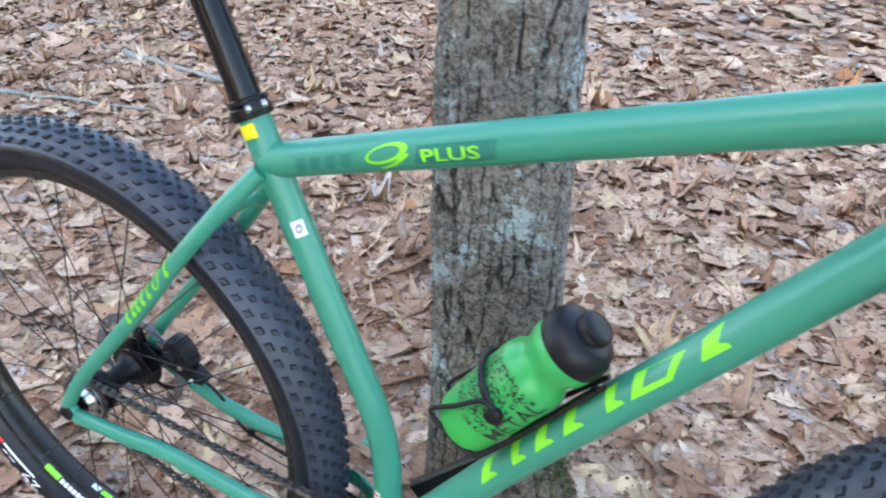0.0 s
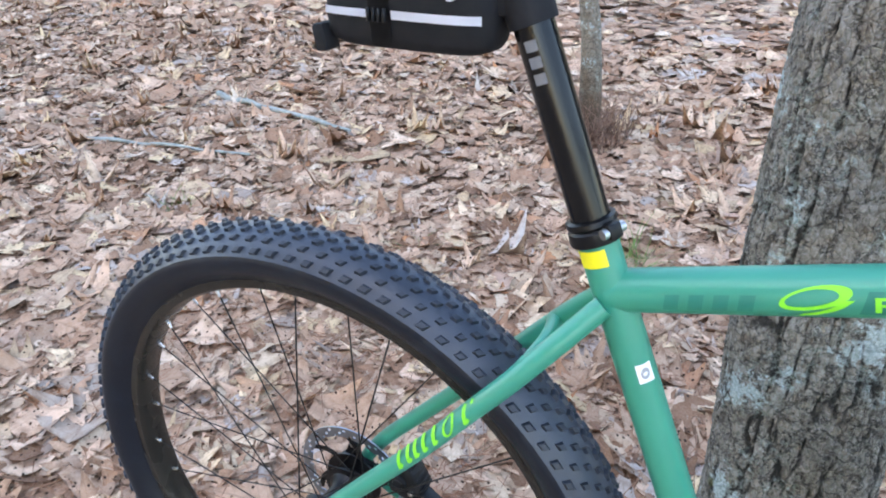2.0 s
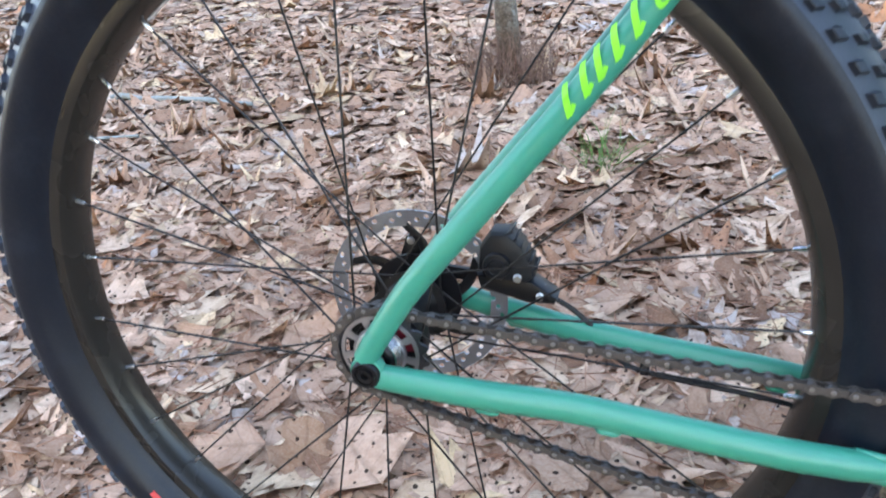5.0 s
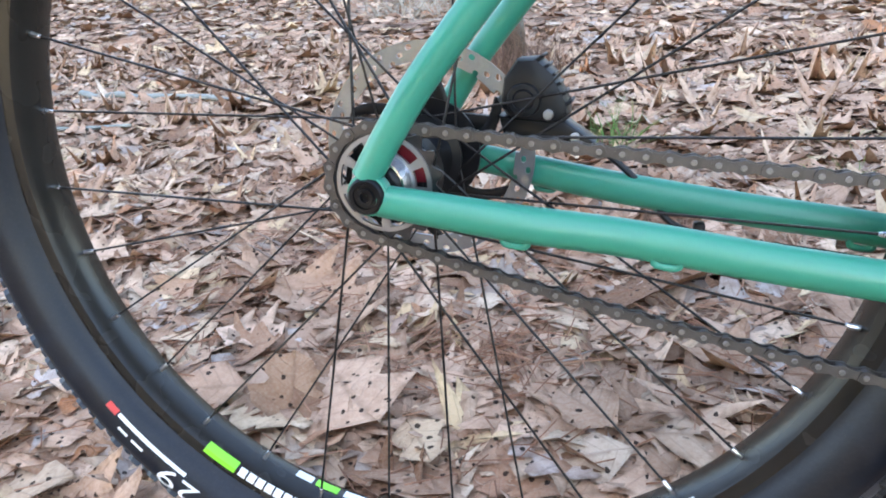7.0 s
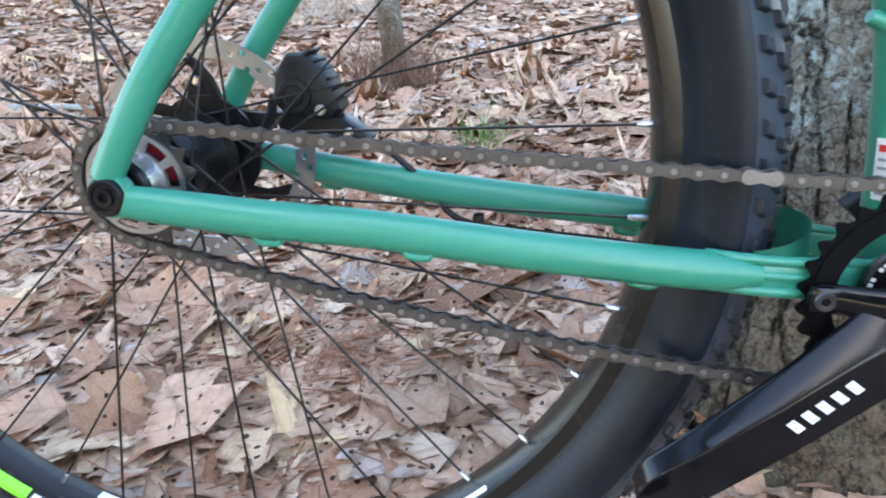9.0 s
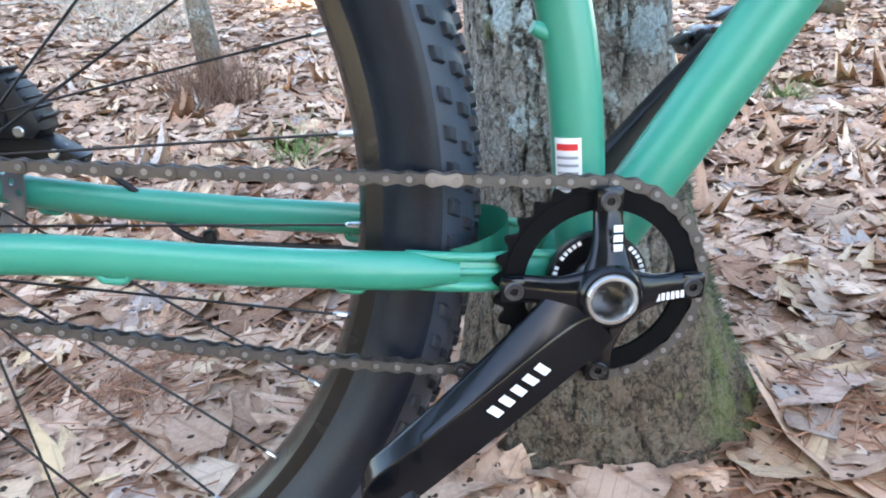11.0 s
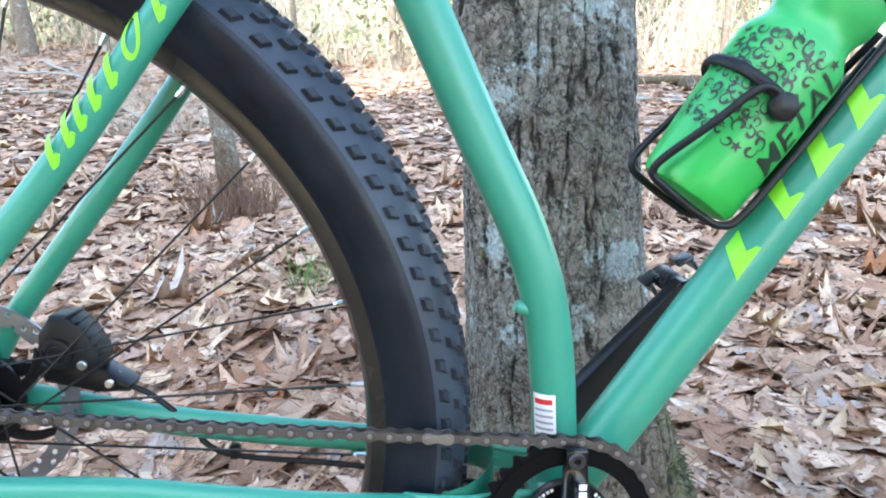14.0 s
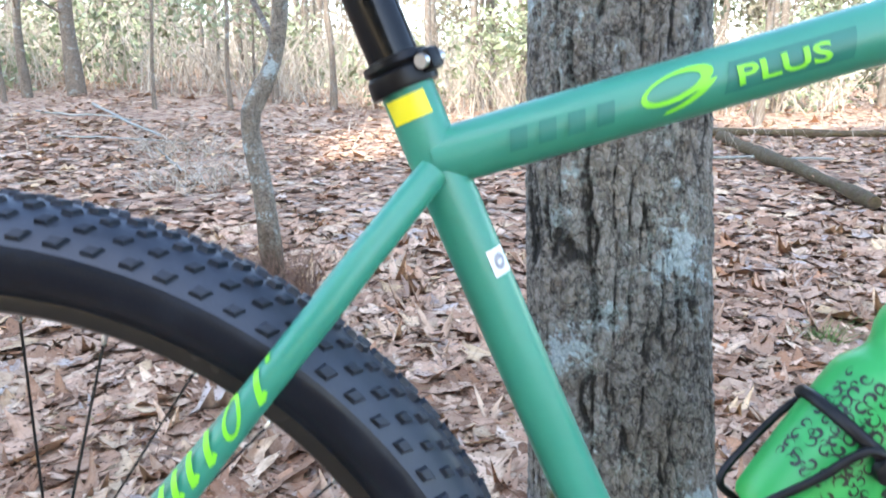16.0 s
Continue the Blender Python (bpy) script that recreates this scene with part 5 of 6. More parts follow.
rng = random.Random(5)
bm = bmesh.new()
for row in range(9):
    for col in range(7):
        h = 0.042 + row * 0.0086 + rng.uniform(-0.002, 0.002)
        g = -0.003 + col * 0.0088 + rng.uniform(-0.002, 0.002)
        if col == 0 and row in (2, 3, 4) or col == 1 and row == 0:
            continue
        sz = rng.uniform(0.0036, 0.0060)
        scroll(bm, h, ROUND * g, sz, rng.uniform(0, 6.3), rng.choice((-1, 1)))
        if rng.random() < 0.5:
            scroll(bm, h + 0.004, ROUND * (g + 0.003), sz * 0.6, rng.uniform(0, 6.3), rng.choice((-1, 1)))
part("ornament", bm, INK, bottle, "dark scrollwork print")["kind"] = "stuff"
bm = bmesh.new()
for h, g, sz in ((0.0397, 0.0067, 0.0042), (0.058, 0.013, 0.0036), (0.1137, -0.0128, 0.0042), (0.106, 0.004, 0.0030), (0.112, 0.022, 0.0030), (0.094, 0.016, 0.0030)):
    bm = bmesh.new()
    vs = []
    for k in range(10):
        a, r = math.pi * 2 * k / 10, sz if k % 2 == 0 else sz * 0.4
        vs.append(bm.verts.new(on_bottle(h + r * math.cos(a), ROUND * (g + r * math.sin(a)), 0.0008)))
    bm.faces.new(vs)
    part("star_print", bm, INK, bottle)

# the saddle bag
BAGX, BAGZ = 0.0055, 0.0090
FABRIC = plain("black_nylon", (0.010, 0.010, 0.012), 0.75, vary=0.3, scale=160, bump=0.5, spec=0.25)
REFLECT = plain("reflective_tape", (0.82, 0.82, 0.88), 0.4, vary=0.06, scale=200)
bag = thing("saddle_bag", (-0.31, 0, 0.638), "black nylon saddle bag with a pale reflective stripe", "bag")


def bag_row(z):
    """The bag's front and back x and half width at height z."""
    t = (z - 0.630 - BAGZ) / 0.130
    back = -0.388 + BAGX + 0.012 * t
    front = -0.240 + BAGX - 0.030 * max(0, t - 0.25) ** 1.3 * 1.2
    half = 0.026 + 0.011 * math.sin(min(1, max(0, t) * 1.2 + 0.12) * math.pi * 0.5)
    return back, front, half


bm = bmesh.new()
rows = []
for z in (0.628, 0.631, 0.637, 0.648, 0.660, 0.675, 0.695, 0.715, 0.735, 0.752, 0.762, 0.766):
    b0, f0, hw = bag_row(z + BAGZ)
    shrink = {0.628: 0.80, 0.631: 0.92, 0.637: 0.97, 0.762: 0.95, 0.766: 0.82}.get(z, 1.0)
    cx, hx, hw = (b0 + f0) / 2, (f0 - b0) / 2 * shrink, hw * shrink
    ring_ = []
    for k in range(40):
        a = 2 * math.pi * k / 40
        sx, sy = math.cos(a), math.sin(a)
        e = 0.28
        ring_.append(bm.verts.new((cx + hx * math.copysign(abs(sx) ** e, sx), hw * math.copysign(abs(sy) ** 0.45, sy) * (1 - 0.22 * max(0, sx)), z + BAGZ)))
    rows.append(ring_)
for p, r in zip(rows, rows[1:]):
    for k in range(40):
        bm.faces.new((p[k], p[(k + 1) % 40], r[(k + 1) % 40], r[k]))
bm.faces.new(rows[0][::-1])
bm.faces.new(rows[-1])
part("bag_body", bm, FABRIC, bag)


def bag_patch(x0, x1, z0, z1, mat, name, label="", y=0.0022):
    x0, x1, z0, z1 = x0 + BAGX, x1 + BAGX, z0 + BAGZ, z1 + BAGZ
    bm = bmesh.new()
    g = []
    for j in range(3):
        z = z0 + (z1 - z0) * j / 2
        b0, f0, hw = bag_row(z)
        cx, hx = (b0 + f0) / 2, (f0 - b0) / 2
        row = []
        for i in range(13):
            x = x0 + (x1 - x0) * i / 12
            u = min(0.9999, abs((x - cx) / hx)) ** (1 / 0.28)
            row.append(bm.verts.new((x, -(hw * max(0, 1 - u * u) ** 0.225 * (1 - 0.22 * max(0, (x - cx) / hx) ** (1 / 0.28))) - y, z)))
        g.append(row)
    for j in range(2):
        for i in range(12):
            bm.faces.new((g[j][i], g[j][i + 1], g[j + 1][i + 1], g[j + 1][i]))
    bmesh.ops.solidify(bm, geom=bm.faces, thickness=-0.001)
    return part(name, bm, mat, bag, label)


bag_patch(-0.380, -0.340, 0.6515, 0.6575, REFLECT, "reflective_stripe")
bag_patch(-0.318, -0.248, 0.6515, 0.6580, REFLECT, "reflective_stripe")
bag_patch(-0.338, -0.320, 0.632, 0.757, PLASTIC, "webbing_strap", "", 0.0012)
buckle = bmesh.new()
for k in range(4):
    box(buckle, (0.0026, 0.004, 0.010), pose(-0.3355 + BAGX + k * 0.0045, -0.0370, 0.6545 + BAGZ), 0.0008, 1)
part("strap_buckle", buckle, PLASTIC, bag)
bm = bmesh.new()
rows = []
for k in range(25):
    a = radians(45 + 270 * k / 24)
    w = 0.0019 * math.sin(math.pi * k / 24) ** 0.5 + 0.0006
    rows.append([bm.verts.new((-0.262 + (0.0062 + s * w) * math.cos(a), -0.0375, 0.6865 + (0.0074 + s * w) * math.sin(a))) for s in (-1, 1)])
for p, r in zip(rows, rows[1:]):
    bm.faces.new((p[0], p[1], r[1], r[0]))
bmesh.ops.solidify(bm, geom=bm.faces, thickness=-0.004)
part("logo_shape", bm, REFLECT, bag, "pale crescent logo shape")
strap = lathe(bmesh.new(), [(0.0160, -0.012), (0.0185, -0.012), (0.0190, 0.0), (0.0185, 0.012), (0.0160, 0.012)], (0, 0, 0), 32, axis="z")
bmesh.ops.transform(strap, matrix=Matrix.Translation(S_TOP + SEATDIR * 0.178) @ SEATDIR.to_track_quat("Z", "Y").to_matrix().to_4x4(), verts=strap.verts)
box(strap, (0.036, 0.030, 0.022), pose(-0.230, 0, 0.677), 0.004)
part("post_strap", strap, FABRIC, bag)
part("rear_tab", box(bmesh.new(), (0.012, 0.020, 0.022), pose(-0.381, -0.022, 0.641, 0, -10, 0), 0.003), FABRIC, bag)
def grass_mat(name, a, b, c):
    n = Nodes(name)
    g = n.t.nodes.new("ShaderNodeNewGeometry")
    col = n.ramp(g.outputs["Random Per Island"], [(0, a), (0.5, b), (1, c)])
    col = n.mix(n.grey(n.noise(n.coords(), 30), 0.3, 0.7, 0, 0.5), col, tuple(0.7 * v for v in b))
    return n.set(color=col, rough=0.8)


STRAW = grass_mat("dry_stems", (0.30, 0.245, 0.185), (0.46, 0.40, 0.32), (0.60, 0.56, 0.475))
RUSSET = grass_mat("russet_twigs", (0.10, 0.055, 0.04), (0.20, 0.115, 0.08), (0.30, 0.19, 0.13))
FERN = grass_mat("green_seedling", (0.06, 0.14, 0.025), (0.11, 0.21, 0.04), (0.17, 0.27, 0.06))
SHRUB = grass_mat("yellow_green_leaves", (0.14, 0.18, 0.09), (0.27, 0.31, 0.18), (0.42, 0.44, 0.30))


MOSS = grass_mat("green_moss", (0.045, 0.052, 0.018), (0.085, 0.095, 0.030), (0.15, 0.155, 0.055))
DISTANT = grass_mat("distant_twigs", (0.10, 0.095, 0.060), (0.20, 0.185, 0.125), (0.34, 0.315, 0.22))
PINEY = grass_mat("evergreen_leaves", (0.045, 0.060, 0.030), (0.085, 0.105, 0.055), (0.16, 0.18, 0.095))
STICK = plain("lichened_stick", (0.31, 0.325, 0.29), 0.85, vary=0.6, scale=90, bump=0.5)


# ---- the tree that the bicycle leans on ----
def near_tree():
    """A trunk with plated bark, a root flare and a lean that follows the bicycle's."""
    root = tagged(new("oak_tree"), "grey oak trunk with furrowed bark, lichen and mossy roots", "tree")
    cx, cy = 0.038, 0.228
    root.matrix_basis = Matrix.Translation((cx, cy, 0.0))
    na = 240
    zs = list(np.arange(-0.08, 1.30, 0.0028)) + [1.5, 1.8, 2.3, 3.0, 4.0, 5.2, 6.5]
    V, depth = [], []
    for z in zs:
        zz = max(z, 0)
        r0 = 0.0855 - 0.0065 * min(1.0, max(0.0, (zz - 0.25) / 0.30)) - 0.002 * min(zz, 1.3) - 0.010 * max(0, zz - 1.3)
        for k in range(na):
            a = 2 * math.pi * k / na
            flare = 0.0
            for ang, amp, sharp, fall in ((-14, 0.190, 2.4, 0.185), (95, 0.10, 2.0, 0.12), (200, 0.060, 2.5, 0.09), (265, 0.05, 3.0, 0.08)):
                c = max(0.0, math.cos(a - radians(ang)))
                flare += amp * c ** sharp * math.exp(-max(z, -0.05) / fall)
            wob = 0.006 * math.sin(3 * a + z * 4) + 0.004 * math.sin(2 * a - z * 7)
            r = r0 + flare + wob * (1 if z < 1.4 else 0.5)
            p = Vector((r * math.cos(a), r * math.sin(a), z))
            d = 0.0
            if z < 1.31:
                o = Vector((0.090 * math.cos(a), 0.090 * math.sin(a), z))
                w = noise.noise_vector(o * 13) * 0.007 + noise.noise_vector(o * 55) * 0.0028
                q = o + w
                # long plates parted by dark wandering cracks, with small flakes on them
                near, at0 = noise.voronoi(Vector((q.x * 48, q.y * 48, q.z * 10)))
                apart = at0[1] - at0[0]
                upright = 1 - abs(apart.z) / (apart.length + 1e-6)
                small, at_ = noise.voronoi(Vector((q.x * 125, q.y * 125, q.z * 78)))
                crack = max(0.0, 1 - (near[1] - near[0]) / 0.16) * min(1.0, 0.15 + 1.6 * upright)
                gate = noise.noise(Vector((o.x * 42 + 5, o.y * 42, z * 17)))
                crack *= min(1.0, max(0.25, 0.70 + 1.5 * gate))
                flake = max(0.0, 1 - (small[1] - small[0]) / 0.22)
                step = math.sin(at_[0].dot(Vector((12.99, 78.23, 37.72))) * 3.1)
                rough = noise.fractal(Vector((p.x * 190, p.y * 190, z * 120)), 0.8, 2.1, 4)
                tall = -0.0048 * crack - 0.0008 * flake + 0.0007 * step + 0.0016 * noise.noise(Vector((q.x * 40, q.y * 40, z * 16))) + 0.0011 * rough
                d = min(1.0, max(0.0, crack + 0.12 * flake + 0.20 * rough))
                p += Vector((math.cos(a), math.sin(a), 0)) * tall
            p.y += 0.070 * z
            p.x += 0.004 * math.sin(z * 2) - 0.011 * min(1.0, max(0.0, (z - 0.20) / 0.40))
            V.append(p)
            depth.append(d)
    F = []
    for j in range(len(zs) - 1):
        for k in range(na):
            F.append((j * na + k, j * na + (k + 1) % na, (j + 1) * na + (k + 1) % na, (j + 1) * na + k))
    me = bpy.data.meshes.new("trunk")
    me.from_pydata([tuple(v) for v in V], [], F)
    me.polygons.foreach_set("use_smooth", [True] * len(me.polygons))
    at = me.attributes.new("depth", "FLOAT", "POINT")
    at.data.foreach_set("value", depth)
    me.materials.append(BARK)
    part("trunk", me, None, root)
    r = np.random.RandomState(12)
    pts = np.array([tuple(v) for v in V[:na * 150]])
    ang, zz = np.tile(np.arange(na) * 360.0 / na, 150), pts[:, 2]
    ang = np.where(ang > 180, ang - 360, ang)
    wish = np.exp(-((ang + 4) / 20.0) ** 2) * (zz > 0.03) * np.clip((0.40 - zz) / 0.10, 0, 1) * np.array([0.5 + 0.5 * noise.noise(Vector(p) * 30) for p in pts.tolist()]) ** 2
    pick = r.choice(len(pts), 2600, p=wish / wish.sum())
    base = pts[pick] + r.normal(0, 0.0015, (2600, 3))
    out = np.stack([np.cos(np.radians(ang[pick])), np.sin(np.radians(ang[pick])), np.full(2600, 0.3)], -1) + r.normal(0, 0.45, (2600, 3))
    tip = base + out * r.uniform(0.002, 0.0048, 2600)[:, None]
    side = np.cross(out, (0, 0, 1.0)) * 0.0009
    quad = np.stack([base - side, base + side, tip + side * 0.3, tip - side * 0.3], 1).reshape(-1, 3)
    mm = bpy.data.meshes.new("moss")
    mm.from_pydata(quad.tolist(), [], np.arange(len(quad)).reshape(-1, 4).tolist())
    mm.materials.append(MOSS)
    part("moss", mm, None, root)["kind"] = "stuff"
    rng = random.Random(3)
    for k in range(7):
        z = 3.2 + k * 0.48
        a = k * 2.4
        o = Vector((0.02 * math.cos(a), 0.02 * math.sin(a) + 0.07 * z, z))
        pts = [o]
        d = Vector((math.cos(a), math.sin(a), 0.7))
        for q in range(5):
            pts.append(pts[-1] + d * 0.42 + Vector((rng.uniform(-0.1, 0.1), rng.uniform(-0.1, 0.1), rng.uniform(-0.05, 0.12))))
        part("limb", tube_bm(smooth_path(pts, 3), grade(0.028, 0.006, 16), segs=8), BARK_FAR, root)
    return root


near_tree()


# ---- woods behind ----
def bent_tree():
    """The thin crooked lichened tree with a shrub at its foot."""
    x, y = -0.740, 2.09
    t = tagged(new("crooked_sapling"), "thin crooked lichened tree with a grey trunk", "tree")
    t.matrix_basis = Matrix.Translation((x, y, float(ground_z(x, y)) - 0.03))
    pts = [(0.01, 0, -0.05), (0.008, 0, 0.12), (-0.012, 0, 0.42), (-0.036, 0, 0.58), (-0.032, 0, 0.69), (0.024, 0.01, 0.80), (0.066, 0.01, 0.91), (0.088, 0.02, 1.10), (0.078, 0.03, 1.40), (0.12, 0.02, 1.86), (0.19, 0, 2.6), (0.23, 0, 3.6)]
    p = smooth_path(pts, 5)
    rs = [0.048 - 0.009 * min(1, i / 12) - 0.022 * i / len(p) for i in range(len(p))]
    rs = [r * (1.12 if 19 <= i <= 24 else 1) for i, r in enumerate(rs)]
    bm = tube_bm(p, rs, segs=24)
    for v in bm.verts:
        c = v.co
        v.co = c + Vector((1, 0, 0)) * 0.003 * noise.noise(c * 40) + Vector((0, 1, 0)) * 0.003 * noise.noise(c * 40 + Vector((9, 9, 9)))
    part("trunk", bm, BARK_LICHEN, t)
    rng = random.Random(8)
    for k in range(6):
        o = p[30 + k * 4]
        d = Vector((rng.uniform(-1, 1), rng.uniform(-1, 1), 0.8)).normalized()
        part("limb", tube_bm(smooth_path([o, o + d * 0.4, o + d * 0.8 + Vector((0, 0, 0.15)), o + d * 1.2 + Vector((0, 0, 0.4))], 3), grade(0.014, 0.003, 10), segs=6), BARK_FAR, t)


bent_tree()


def far_tree(rng, height, r):
    t = new("woodland_tree")
    lean = rng.uniform(-0.05, 0.05)
    pts = [(0, 0, -0.1)]
    n = 9
    for k in range(1, n):
        z = height * k / (n - 1)
        pts.append((lean * z + rng.uniform(-0.05, 0.05), rng.uniform(-0.06, 0.06), z))
    p = smooth_path(pts, 3)
    part("trunk", tube_bm(p, [r * (1.25 if i < 2 else 1) * (1 - 0.8 * i / len(p)) for i in range(len(p))], segs=10), BARK_FAR, t)
    for k in range(9):
        i = rng.randrange(3, len(p) - 2)
        a = rng.uniform(0, 6.28)
        d = Vector((math.cos(a), math.sin(a), rng.uniform(0.3, 1.0)))
        ln = rng.uniform(0.4, 1.4)
        q = [p[i], p[i] + d * ln * 0.4, p[i] + d * ln * 0.8 + Vector((rng.uniform(-0.2, 0.2), 0, 0.1)), p[i] + d * ln * 1.2 + Vector((rng.uniform(-0.3, 0.3), 0, 0.4))]
        part("limb", tube_bm(smooth_path(q, 2), grade(r * 0.22, 0.003, 7), segs=5), BARK_FAR, t)
    return t


rng = random.Random(21)
protos = [far_tree(rng, h, r) for h, r in ((7.5, 0.055), (9.0, 0.085), (6.0, 0.035), (10.0, 0.12), (5.0, 0.028), (8.0, 0.07))]
for t in protos:
    tagged(t, "slender bare woodland tree with a pale grey trunk", "tree", "woodland trees")
spots = []
while len(spots) < 190:
    y = 9.5 + 30 * rng.random() ** 1.1
    x = rng.uniform(-0.75, 0.62) * (y + 3)
    if all((x - a) ** 2 + (y - b) ** 2 > 0.16 for a, b in spots):
        spots.append((x, y))
for k in range(14):
    a = rng.uniform(0.15, 2.99)
    spots.append((15 * math.cos(a), -6 - 12 * math.sin(a)))
for k, (x, y) in enumerate(spots):
    m = pose(x, y, float(ground_z(x, y)), 0, 0, rng.uniform(0, 360))
    if k < len(protos):
        protos[k].matrix_basis = m
    else:
        c = copy_thing(protos[k % len(protos)], m)


def strands(name, count, place, height, width, mat, label, seed, spread=0.35, category="brush", bend=0.3):
    """Many thin tapering stems in one mesh."""
    r = np.random.RandomState(seed)
    base = place(r, count)
    h = height * r.uniform(0.45, 1.0, count)
    d = np.stack([r.normal(0, spread, count), r.normal(0, spread, count), np.ones(count)], -1)
    side = np.stack([np.cos(ang := r.uniform(0, np.pi, count)), np.sin(ang), np.zeros(count)], -1)
    bendv = np.stack([r.normal(0, bend, count), r.normal(0, bend, count), np.full(count, -0.15)], -1)
    V, F = [], []
    levels = (0, 0.35, 0.7, 1.0)
    for lv in levels:
        c = base + d * (h * lv)[:, None] + bendv * (h * lv * lv)[:, None]
        w = width * (1 - 0.85 * lv) * r.uniform(0.6, 1.3, count)
        other = np.cross(side, (0, 0, 1))
        V += [c + side * w[:, None], c - side * w[:, None] * 0.5 + other * w[:, None] * 0.87, c - side * w[:, None] * 0.5 - other * w[:, None] * 0.87]
    V = np.stack(V, 1)
    idx = np.arange(count)[:, None] * 12
    for l in range(3):
        for a, b in ((0, 1), (1, 2), (2, 0)):
            F.append(np.concatenate([idx + l * 3 + a, idx + l * 3 + b, idx + l * 3 + 3 + b, idx + l * 3 + 3 + a], 1))
    me = bpy.data.meshes.new(name)
    me.from_pydata(V.reshape(-1, 3).tolist(), [], np.concatenate(F).tolist())
    me.materials.append(mat)
    return tagged(new(name, me), label, category, kind="stuff")


def scatter(x0, x1, y0, y1, fan=0.0):
    def go(r, n):
        y = r.uniform(y0, y1, n)
        x = r.uniform(x0, x1, n) * (1 + fan * (y - y0))
        return np.stack([x, y, ground_z(x, y) - 0.02], -1)
    return go


def clump(cx, cy, rad):
    def go(r, n):
        a, d = r.uniform(0, 2 * np.pi, n), rad * np.sqrt(r.uniform(0, 1, n))
        x, y = cx + d * np.cos(a), cy + d * np.sin(a)
        return np.stack([x, y, ground_z(x, y) - 0.01], -1)
    return go


strands("dry_brush", 8000, scatter(-8, 7, 12.0, 34, 0.07), 2.3, 0.011, STRAW, "thicket of pale dry stems and bracken", 1, 0.4)
strands("dry_brush", 420, scatter(-5, 6, 5.5, 13, 0.09), 0.6, 0.004, STRAW, "thicket of pale dry stems and bracken", 2, 0.8)
strands("dry_grass", 170, clump(-1.85, 4.75, 0.45), 0.34, 0.004, STRAW, "tuft of pale dry grass among the leaves", 6, 0.7, "grass", 0.7)
strands("dry_grass", 120, clump(-2.6, 6.4, 0.5), 0.36, 0.005, STRAW, "tuft of pale dry grass among the leaves", 7, 0.7, "grass", 0.7)
strands("low_shrub", 420, clump(-0.715, 2.03, 0.15), 0.29, 0.0017, RUSSET, "low russet twiggy shrub at the foot of the sapling", 3, 0.35, "shrub")
for k, (x, y, n, h) in enumerate(((-0.35, 1.20, 52, 0.15), (-1.75, 0.97, 26, 0.09), (0.10, 1.04, 34, 0.07), (0.98, 1.54, 70, 0.11), (0.14, 1.28, 26, 0.07), (-0.95, 1.05, 30, 0.06), (0.62, 1.05, 24, 0.05))):
    strands("seedling", n, clump(x, y, 0.045), h, 0.0022, FERN, "small green seedling among the fallen leaves", 10 + k, 0.45, "plant", 0.6)


def leafy(name, blobs, count, size, mat, label, seed, category="shrub"):
    """Loose clouds of small leaves, one mesh."""
    r = np.random.RandomState(seed)
    V, F = [], []
    per = count // len(blobs)
    for cx, cy, cz, rad, hgt in blobs:
        u = r.normal(0, 1, (per, 3))
        u /= np.linalg.norm(u, axis=1, keepdims=True)
        c = u * (r.uniform(0, 1, per) ** 0.45)[:, None] * (rad, rad, hgt) + (cx, cy, cz)
        c += 0.25 * rad * np.sin(c * 7.1 / rad)[:, [1, 2, 0]]
        a, b = r.normal(0, 1, (per, 3)), r.normal(0, 1, (per, 3))
        a /= np.linalg.norm(a, axis=1, keepdims=True)
        b = np.cross(a, b)
        b /= np.linalg.norm(b, axis=1, keepdims=True)
        s = size * r.uniform(0.5, 1.2, per)[:, None]
        V.append(np.stack([c - a * s, c + b * s * 0.45, c + a * s, c - b * s * 0.45], 1).reshape(-1, 3))
    V = np.concatenate(V)
    F = np.arange(len(V)).reshape(-1, 4)
    me = bpy.data.meshes.new(name)
    me.from_pydata(V.tolist(), [], F.tolist())
    me.materials.append(mat)
    return tagged(new(name, me), label, category, kind="stuff")


rng = random.Random(4)
blobs = []
for k in range(44):
    y = rng.uniform(12, 32)
    x = rng.uniform(-0.62, 0.55) * (y + 2)
    blobs.append((x, y, rng.uniform(0.5, 2.2), rng.uniform(0.5, 1.1), rng.uniform(0.5, 1.2)))
leafy("distant_woods", [(rng.uniform(-42, 36), rng.uniform(36, 48), rng.uniform(0.5, 8.0), rng.uniform(1.2, 2.6), rng.uniform(1.2, 3.0)) for k in range(110)], 44000, 0.26, DISTANT, "hazy tangle of far woodland twigs and leaves", 19, "woods")
blobs2 = []
for k in range(34):
    y = rng.uniform(13, 26)
    x = (rng.uniform(0.22, 0.62) if k % 3 else rng.uniform(-0.62, -0.25)) * (y + 2)
    blobs2.append((x, y, rng.uniform(0.8, 4.2), rng.uniform(0.5, 1.1), rng.uniform(0.7, 1.6)))
leafy("evergreen_shrub", blobs2, 9000, 0.085, PINEY, "dark green evergreen undergrowth in the woods", 29)
leafy("leafy_shrub", blobs, 21000, 0.085, SHRUB, "loose yellow-green shrubs in the woods", 9)


